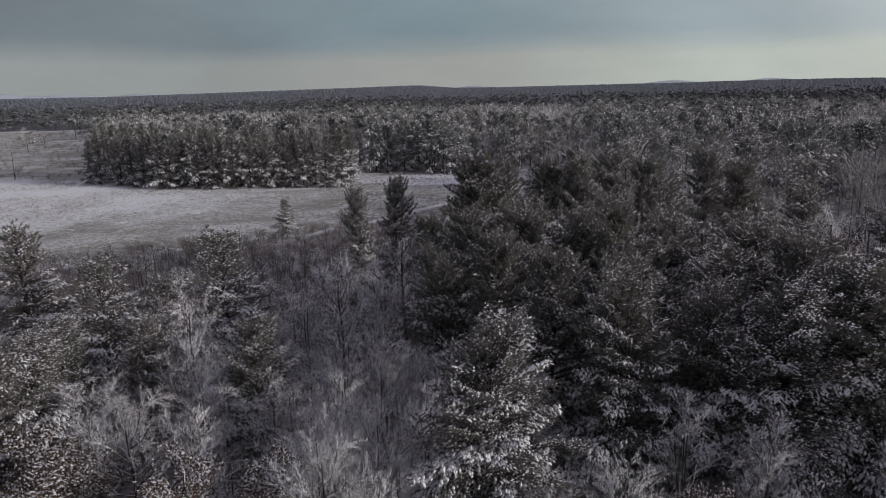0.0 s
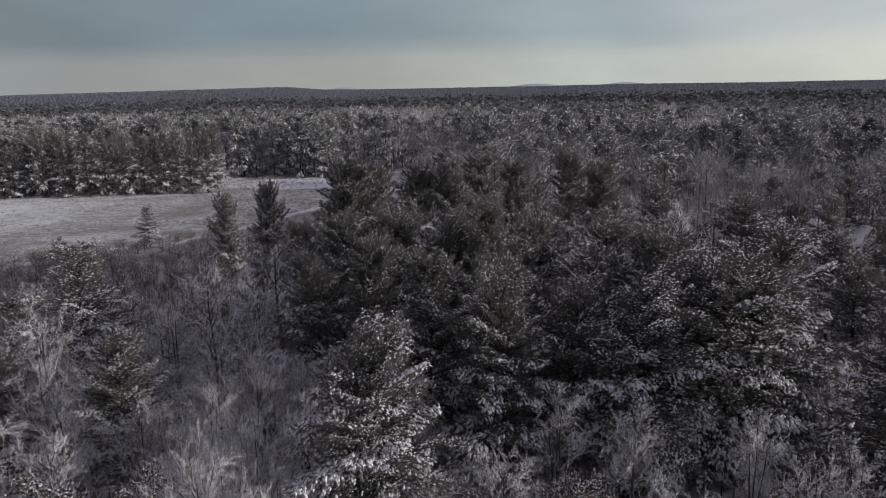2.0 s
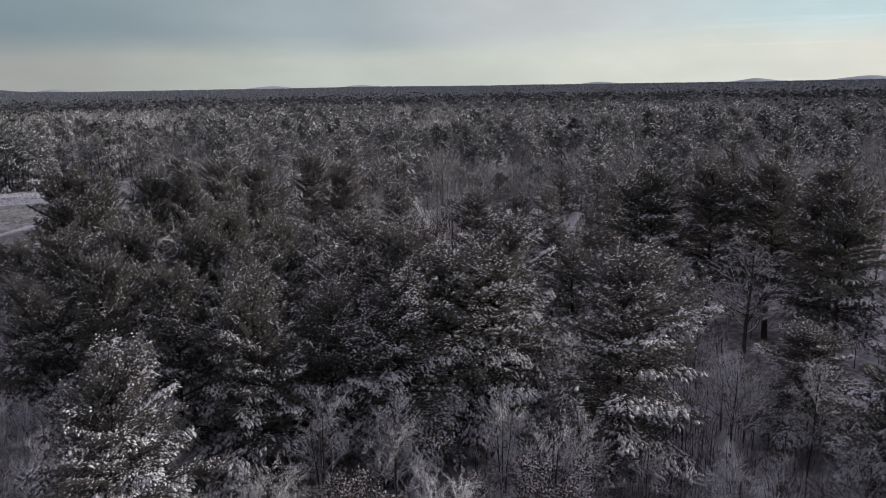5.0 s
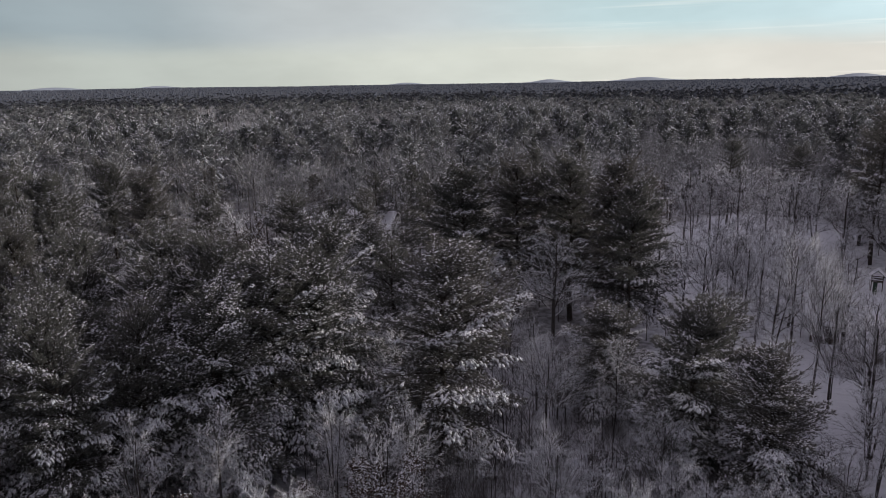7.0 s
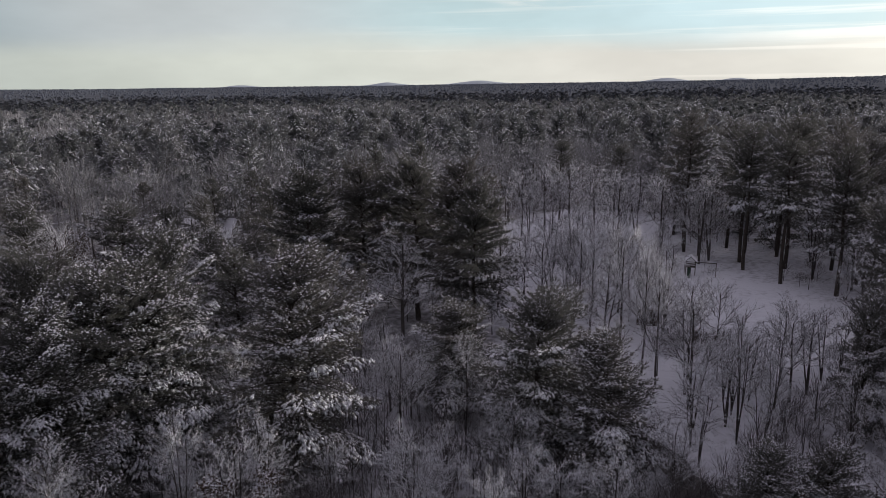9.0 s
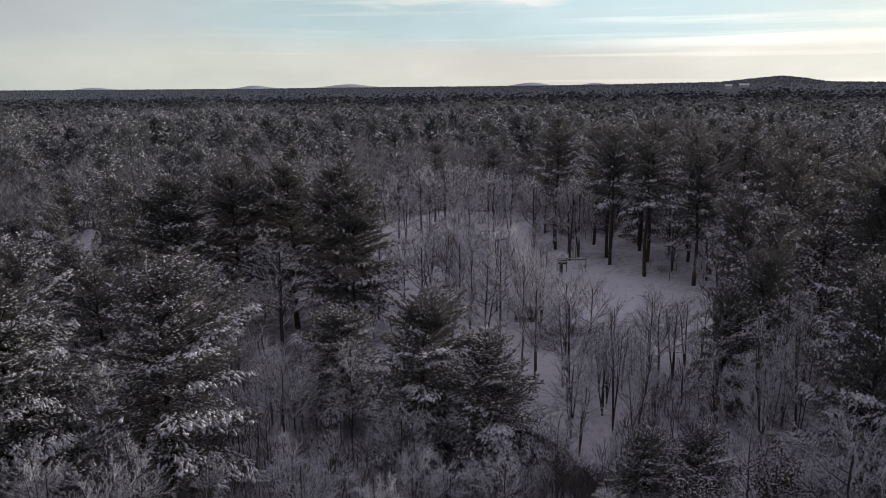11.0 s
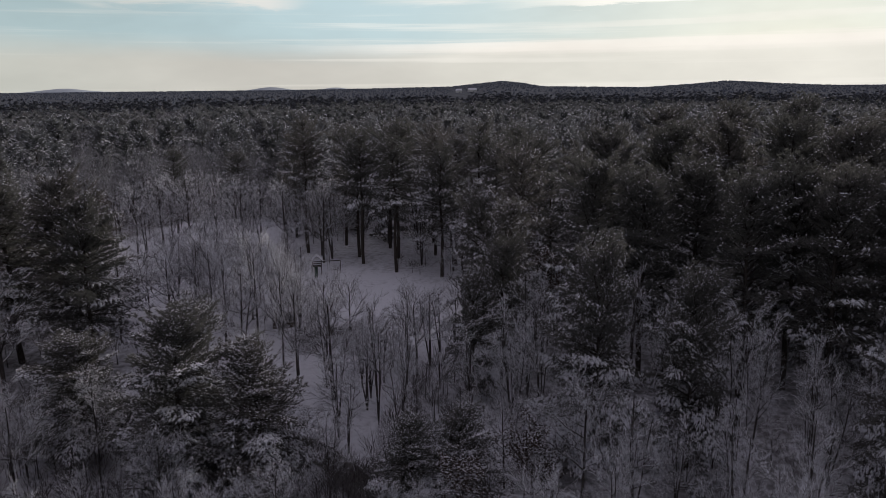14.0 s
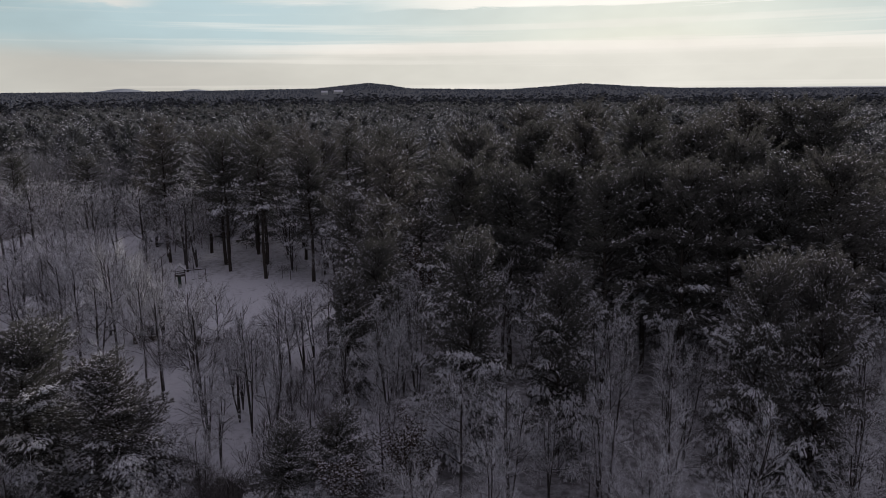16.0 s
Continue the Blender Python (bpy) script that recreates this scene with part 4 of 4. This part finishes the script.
def far_twig_material():
    m, n, shader = material("frosted_far_twigs", 0.85, 0.0)
    island = n.add("ShaderNodeNewGeometry").outputs["Random Per Island"]
    at = n.add("ShaderNodeTexCoord").outputs["Object"]
    own = n.add("ShaderNodeAttribute", attribute_name="tree_tone").outputs["Fac"]
    island = n.math("MULTIPLY_ADD", island, 0.6, n.math("MULTIPLY", own, 0.4))
    pale = n.ramp(island, [(0.0, (0.14, 0.135, 0.137)), (1.0, (0.56, 0.55, 0.562))], False)
    brown = n.ramp(island, [(0.0, (0.085, 0.062, 0.055)), (1.0, (0.25, 0.2, 0.19))], False)
    stand = n.ramp(n.noise(at, 0.018, 3.0), [(0.5, grey(0)), (0.68, grey(0.4))])
    n.link(n.mix(stand, pale, brown), shader.inputs["Base Color"])
    return m


GREY_TWIG = far_twig_material()
# both far woods are greyed and blued in colour to imitate haze
HILL_WOOD = needle_material("hazy_snowy_hill_wood", (0.06, 0.063, 0.071), (0.19, 0.196, 0.213), 0.0, True)
CREST_WOOD = needle_material("hazy_crest_wood", (0.10, 0.109, 0.13), (0.145, 0.156, 0.182), 0.0, True)
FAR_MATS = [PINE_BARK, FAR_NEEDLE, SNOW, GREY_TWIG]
CLOSE_PROTO = [far_pine(k, 1.25, 1.5, 1.3, (4, 1.0, 0.15), 0.6) for k in range(4)]
MID_PROTO = [far_pine(10 + k, 1.9, 2.0, 2.0, (4, 1.4, 0.26), 0.8) for k in range(4)]
CLOSE_BARE = [fuzzy(25 + k, 330, 0.0065, True) for k in range(3)]
BACK_BARE = [fuzzy(30 + k, 480, 0.005, True) for k in range(3)]
MID_BARE = [fuzzy(20 + k, 150, 0.010, True) for k in range(3)]
FAR_PROTO = [tufted(40 + k, 30, 3, 0.5, 0.17, 0.9, 0.075) for k in range(4)]
FAR_BARE = [fuzzy(50 + k, 40, 0.03, True) for k in range(2)]
HILL_PROTO = [tufted(70 + k, 14, 3, 0.62, 0.27, 0.4, 0.1) for k in range(4)]
LAST_PROTO = [clump(60 + k) for k in range(5)]


def pine_share(x, y):
    return 0.3 + 0.8 * noise.noise((x * 0.008, y * 0.008, 1.0)) + (0.3 if x > 2.5 * y else 0.0)


def far_plots(count, far, protos, bares, gap, heights, spread):
    plots = []
    for _ in range(count):
        a = random.uniform(-37, 134)
        d = math.sqrt(random.uniform(far[0] ** 2, far[1] ** 2))
        x, y = polar(a, d)
        if (a < 9 and d < 222) or abs(a - 88.6) < 0.7 and 1300 < d < 1960:
            continue
        if d < 330 and (inside(x, y, FIELD) or inside(x, y, CLEARING) or not room(x, y, gap)):
            continue
        if inside(x, y, WASTE) and random.random() < 0.97:
            continue
        if random.random() < pine_share(x, y):
            h = random.uniform(*heights)
            plots.append((x, y, h, h * random.uniform(0.24, 0.33) * spread, random.choice(protos)))
        else:
            h = random.uniform(0.55, 0.85) * heights[1]
            plots.append((x, y, h, h * random.uniform(0.26, 0.4) * spread, random.choice(bares)))
    return plots


def brush_plots(count):
    plots = []
    for _ in range(count):
        a = random.uniform(-37, 134)
        x, y = polar(a, math.sqrt(random.uniform(30 ** 2, (150 if a < 50 else 195) ** 2)))
        if inside(x, y, FIELD) or (inside(x, y, CLEARING) and random.random() < 0.93):
            continue
        if noise.noise((x * 0.05, y * 0.05, 7.0)) < -0.25 or (80 < a < 106 and random.random() < 0.65):
            continue
        h = random.uniform(1.6, 5.0)
        plots.append((x, y, h, h * random.uniform(0.35, 0.6), random.choice(BRUSH_PROTO)))
    for _ in range(count // 4):
        a = random.uniform(38, 88)
        x, y = polar(a, random.uniform(34, 74))
        if not inside(x, y, CLEARING):
            h = random.uniform(1.5, 4.5)
            plots.append((x, y, h, h * random.uniform(0.35, 0.55), random.choice(BRUSH_PROTO)))
    return plots


BRUSH_TWIG = needle_material("brush_twigs", (0.055, 0.047, 0.046), (0.33, 0.312, 0.318))
BRUSH_PROTO = [fuzzy(80 + k, 56, 0.011) for k in range(4)]
tagged(far_stuff("brush", "frosted grey-brown saplings and brush under the trees", brush_plots(4600), [BARK, BRUSH, SNOW, BRUSH_TWIG]), category="brush")
woods = far_plots(900, (148, 225), CLOSE_PROTO, CLOSE_BARE, 3.0, (11, 21), 1.05)
woods += far_plots(1900, (225, 345), MID_PROTO, MID_BARE, 3.0, (11, 21), 1.05)
woods += [(x, y, h, h * random.uniform(0.28, 0.4), random.choice(BACK_BARE)) for x, y, h in back_row]
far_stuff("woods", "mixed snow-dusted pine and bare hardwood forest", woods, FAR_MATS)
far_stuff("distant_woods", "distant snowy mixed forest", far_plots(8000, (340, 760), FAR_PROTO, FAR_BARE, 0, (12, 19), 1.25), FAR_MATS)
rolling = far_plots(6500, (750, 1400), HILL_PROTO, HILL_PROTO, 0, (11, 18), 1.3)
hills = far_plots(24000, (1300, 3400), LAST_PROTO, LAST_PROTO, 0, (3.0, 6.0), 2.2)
far_stuff("rolling_woods", "far snow-dusted forest on rolling land, greyed for haze", rolling, [PINE_BARK, HILL_WOOD, SNOW, GREY_TWIG])
far_stuff("horizon_woods", "dark far forest on low hills, blue-greyed for haze", hills, [PINE_BARK, CREST_WOOD, SNOW, GREY_TWIG], 0.2)


def thorn_plots(count):
    plots = []
    while len(plots) < count * 0.4:
        x, y = random.uniform(-460, -125), random.uniform(255, 640)
        if inside(x, y, WASTE):
            h = random.uniform(1.0, 2.6)
            plots.append((x, y, h, h * random.uniform(0.6, 1.1), random.choice(BRUSH_PROTO)))
    while len(plots) < count:
        x, y = polar(random.uniform(-37, 9), math.sqrt(random.uniform(76 ** 2, 162 ** 2)))
        if inside(x, y, FIELD) and noise.noise((x * 0.04, y * 0.04, 9.0)) < 0.25:
            continue
        h = random.uniform(1.2, 3.4)
        plots.append((x, y, h, h * random.uniform(0.4, 0.7), random.choice(BRUSH_PROTO)))
    return plots


BROWN_TWIG = needle_material("brown_brush_twigs", (0.055, 0.047, 0.044), (0.2, 0.178, 0.17))
tagged(far_stuff("thicket", "brown leafless thicket along the field's edge", thorn_plots(3000), [BARK, BRUSH, SNOW, BROWN_TWIG]), category="brush")


bramble = [(80.0 + 4.4 * k / 44 + random.uniform(-0.7, 0.7), 21.5 - 6.8 * k / 44 + random.uniform(-0.7, 0.7)) for k in range(44)]
bramble = [(x, y, random.uniform(1.7, 2.9), random.uniform(0.9, 1.5), random.choice(BRUSH_PROTO)) for x, y in bramble]
tagged(far_stuff("bramble_row", "row of brown leafless bramble in the snowy clearing", bramble, [BARK, BRUSH, SNOW, BROWN_TWIG]), category="brush")


def grass_plots(count):
    plots = []
    while len(plots) < count:
        x, y = polar(random.uniform(-37, 12), math.sqrt(random.uniform(125 ** 2, 300 ** 2)))
        if not inside(x, y, FIELD) or noise.noise((x * 0.02, y * 0.05, 5.0)) < random.uniform(-0.35, 0.15):
            continue
        plots.append((x, y, random.uniform(0.35, 0.9), random.uniform(0.3, 0.8), random.choice(GRASS_PROTO)))
    return plots


GRASS_PROTO = [fuzzy(140 + k, 9, 0.06) for k in range(3)]
tagged(far_stuff("meadow_grass", "dry grey-tan grass standing through the snow", grass_plots(7000), [BRUSH, BRUSH, SNOW, STRAW]), category="grass")
for kind in (NEAR_PINES, TALL_PINES, BROAD_PINES, MID_PINES, DEEP_PINES, NEAR_HARD, MID_HARD, SLENDER, WIDE, SAPLINGS):
    kind.tidy()

# ---- the clearing: lane, play tower, shed, house ----


def strip(name, label, line, width, mat):
    """A strip of lane laid just over the ground."""
    bm = bmesh.new()
    rows, pts = [], []
    for (ax, ay), (bx, by) in zip(line, line[1:]):
        for k in range(8):
            pts.append((ax + (bx - ax) * k / 8, ay + (by - ay) * k / 8))
    pts.append(line[-1])
    for n, (x, y) in enumerate(pts):
        (ax, ay), (bx, by) = pts[max(n - 1, 0)], pts[min(n + 1, len(pts) - 1)]
        way = Vector((bx - ax, by - ay)).normalized()
        row = []
        for k in range(5):
            off = (k / 4 - 0.5) * (width + 0.5 * noise.noise((x * 0.3, y * 0.3, 2.0)))
            px, py = x - way.y * off, y + way.x * off
            row.append(bm.verts.new((px, py, ground_height(px, py) + 0.19 + (0.05 if k in (0, 2, 4) else 0.0))))
        rows.append(row)
    for a, b in zip(rows, rows[1:]):
        for k in range(4):
            bm.faces.new((a[k], a[k + 1], b[k + 1], b[k]))
    ob = part(name, bm, mat)
    return tagged(ob, label, "lane", "", "structure")


strip("lane", "grey rutted lane of packed snow through the clearing", [(86, 53), (95, 54), (104.6, 54), (111, 53.5), (117, 51), (120.5, 47.5), (122.5, 43)], 4.6, PACKED)
strip("driveway", "dark bare driveway curving under the pines", [(42, 4), (46.5, 7), (50.2, 9.5), (52.3, 11.2), (55, 13.4), (57.5, 17), (59.5, 22), (60.5, 28)], 2.6, GRAVEL)


def gable(width, depth, rise, thick, over=0.25):
    """A gable roof as one closed shape; its ridge runs along x, its eaves at z 0."""
    bm = bmesh.new()
    w, d = width / 2 + over, depth / 2 + over
    drop = rise * over / (depth / 2)
    prof = [(-d, -drop), (0, rise), (d, -drop), (d, -drop + thick), (0, rise + thick * 1.2), (-d, -drop + thick)]
    ends = [[bm.verts.new((x, y, z)) for y, z in prof] for x in (-w, w)]
    for k in range(6):
        bm.faces.new((ends[0][k], ends[0][(k + 1) % 6], ends[1][(k + 1) % 6], ends[1][k]))
    bm.faces.new((ends[0][0], ends[0][5], ends[0][4], ends[0][1]))
    bm.faces.new((ends[0][1], ends[0][4], ends[0][3], ends[0][2]))
    bm.faces.new((ends[1][1], ends[1][4], ends[1][5], ends[1][0]))
    bm.faces.new((ends[1][2], ends[1][3], ends[1][4], ends[1][1]))
    bmesh.ops.recalc_face_normals(bm, faces=bm.faces)
    return bm


def gable_walls(width, depth, tall, rise):
    bm = bmesh.new()
    w, d = width / 2, depth / 2
    prof = [(-d, -0.2), (d, -0.2), (d, tall), (0, tall + rise), (-d, tall)]
    ends = [[bm.verts.new((x, y, z)) for y, z in prof] for x in (-w, w)]
    for k in range(5):
        bm.faces.new((ends[0][k], ends[0][(k + 1) % 5], ends[1][(k + 1) % 5], ends[1][k]))
    bm.faces.new(ends[0][::-1])
    bm.faces.new(ends[1])
    bmesh.ops.recalc_face_normals(bm, faces=bm.faces)
    return bm


def moved(ob, x, y, z, rx=0, ry=0, rz=0):
    ob.matrix_basis = pose(x, y, z, rx, ry, rz)
    return ob


def window(parent, x, y, z, w, h, turn=0):
    frame_ = part("window", box((w + 0.16, 0.10, h + 0.16), bevel=0.015), WHITE_TRIM, parent, "white-framed window")
    moved(frame_, x, y, z, 0, 0, turn)
    for k in (-1, 1):
        part("pane", box((w * 0.47, 0.03, h * 0.94), (k * w * 0.25, -0.05, 0), 0, 0.004), GLASS, frame_)
    return frame_


def build_house(name, label, at, turn, width, depth, tall, rise, siding, windows, chimney=False):
    home = new(name)
    home.matrix_basis = pose(at[0], at[1], ground_height(*at), 0, 0, turn)
    part("wall", gable_walls(width, depth, tall, rise), siding, home)
    roof = moved(part("roof", gable(width, depth, rise, 0.14, 0.35), SIDING, home), 0, 0, tall + 0.01)
    moved(part("snow", gable(width, depth, rise, 0.22, 0.30), ROOF_SNOW, roof, "thick snow on the roof"), 0, 0, 0.15)
    for x, z in windows:
        window(home, x, -depth / 2 - 0.03, z, 0.9, 1.2)
        window(home, x, depth / 2 + 0.03, z, 0.9, 1.2, 180)
    door = part("door", box((0.95, 0.08, 2.05), bevel=0.02), CEDAR, home, "dark wooden door")
    moved(door, width * 0.1, -depth / 2 - 0.04, 1.02)
    part("handle", box((0.04, 0.06, 0.14), (0.36, -0.06, 0), 0, 0.01), WHITE_TRIM, door)
    if chimney:
        stack = moved(part("chimney", box((0.8, 0.6, 2.2), bevel=0.04), STONE, home, "stone chimney"), width * 0.2, 0.4, tall + rise + 0.4)
        part("cap", box((0.95, 0.75, 0.12), (0, 0, 1.16), 0, 0.02), ROOF_SNOW, stack)
    return tagged(home, label, "house")


build_house("house", "grey house among trees with snow-covered roof", (92, 112), -62, 10.0, 8.0, 2.9, 2.6, GREY_SIDING, [(-3.4, 1.6), (-1.4, 1.6), (3.2, 1.6)], True)
build_house("garage", "small outbuilding with snow-covered gable roof", (78.5, 104), -20, 6.5, 6.0, 2.5, 1.9, GREY_SIDING, [(-2.0, 1.5)])
build_house("shed", "small dark brown shed with a white-framed window", (88.6, 25.3), -74, 3.0, 2.4, 2.2, 0.5, SIDING, [(0.95, 1.45)])
far_x, far_y = polar(88.6, 1900)
build_house("farmhouse", "distant white farmhouse on a wooded hillside", (far_x, far_y), -88, 16, 9, 6.0, 4.0, PALE_SIDING, [(-5, 3), (0, 3), (5, 3)], True)
build_house("barn", "distant long pale barn with snowy roof", (far_x - 6, far_y - 34), -80, 22, 10, 5.0, 4.0, PALE_SIDING, [(-6, 3), (6, 3)])


def build_playset(x, y, turn):
    """A wooden play tower with a gable roof, a ladder, a slide and a swing beam."""
    play = new("playset")
    play.matrix_basis = pose(x, y, ground_height(x, y), 0, 0, turn) @ Matrix.Scale(0.95, 4)
    for px in (-0.75, 0.75):
        for py in (-0.75, 0.75):
            part("post", box((0.12, 0.12, 2.5), (px, py, 1.2), 0, 0.01), CEDAR, play)
    for k in range(7):
        part("plank", box((1.5, 0.19, 0.04), (0, -0.63 + k * 0.21, 1.35), 0, 0.005), CEDAR, play)
    for py in (-0.78, 0.78):
        for k in range(2):
            part("rail", box((1.5, 0.04, 0.12), (0, py, 1.65 + 0.3 * k), 0, 0.008), CEDAR, play)
    roof = moved(part("roof", gable(1.7, 1.7, 0.75, 0.06, 0.2), CANVAS, play, "dark gable roof"), 0, 0, 2.42)
    roof.matrix_basis = pose(0, 0, 2.42, 0, 0, 90)
    part("snow", gable(1.7, 1.7, 0.75, 0.10, 0.17), ROOF_SNOW, roof).matrix_basis = pose(0, 0, 0.065)
    beam = part("beam", box((3.4, 0.12, 0.14), (2.4, 0, 2.15), 0, 0.012), CEDAR, play)
    part("snow", box((3.3, 0.11, 0.07), (2.4, 0, 2.255), 0, 0.02), ROOF_SNOW, beam)
    for lean in (-14, 14):
        leg = part("leg", box((0.10, 0.10, 2.3), bevel=0.01), CEDAR, play)
        leg.matrix_basis = pose(4.05, math.sin(radians(lean)) * 1.08, 1.08, lean)
    for sx in (2.0, 3.1):
        seat = part("swing_seat", box((0.45, 0.18, 0.04), (sx, 0, 0.5), 0, 0.01), CANVAS, play, "dark swing seat")
        for k in (-0.2, 0.2):
            part("chain", box((0.02, 0.02, 1.6), (sx + k, 0, 1.3), 0, 0.0), GRAVEL, seat)
    slide = part("slide", box((0.55, 2.6, 0.05), bevel=0.01), CANVAS, play, "dark plastic slide")
    slide.matrix_basis = pose(-0.2, -1.75, 0.68, 31)
    for k in (-0.27, 0.27):
        part("side", box((0.04, 2.6, 0.14), (k, 0, 0.07), 0, 0.01), CANVAS, slide)
    ladder = part("ladder", box((0.08, 0.08, 1.7), (-0.95, -0.25, 0.75), 0, 0.01), CEDAR, play)
    part("upright", box((0.08, 0.08, 1.7), (-0.95, 0.25, 0.75), 0, 0.01), CEDAR, ladder)
    for k in range(5):
        part("rung", box((0.05, 0.42, 0.05), (-0.95, 0, 0.2 + 0.28 * k), 0, 0.008), CEDAR, ladder)
    return tagged(play, "wooden play tower with snowy gable roof and swing beam", "playset")


build_playset(115.8, 26.9, -77)


def build_mound(x, y, wide, tall):
    """A low stump buried in a cap of snow."""
    mound = new("stump")
    mound.matrix_basis = pose(x, y, ground_height(x, y))
    wood, cap = Soup(), Soup()
    wood.tube([(0, 0, -0.3), (0.03, 0, tall * 0.4), (0, 0.02, tall * 0.75)], [wide * 0.5, wide * 0.4, wide * 0.36], 9)
    rings, turn = [], np.arange(12) * 2 * np.pi / 12
    for z, r in ((0.42, 0.46), (0.55, 0.56), (0.75, 0.5), (0.92, 0.32), (1.0, 0.05)):
        rough = 1 + 0.12 * np.sin(turn * 3 + z * 5) + 0.06 * np.cos(turn * 5)
        rings.append(np.c_[np.cos(turn) * r * rough * wide, np.sin(turn) * r * rough * wide, np.full(12, z * tall)])
    faces = []
    for n in range(4):
        for k in range(12):
            a, b = n * 12 + k, n * 12 + (k + 1) % 12
            faces += [(a, b, b + 12), (a, b + 12, a + 12)]
    cap.add(np.concatenate(rings), faces)
    mesh_part("trunk", wood, PINE_BARK, mound)
    mesh_part("snow", cap, ROOF_SNOW, mound, "rounded cap of snow")
    return tagged(mound, "old tree stump under a rounded cap of snow", "stump")


build_mound(113.6, 39.4, 1.3, 1.4)
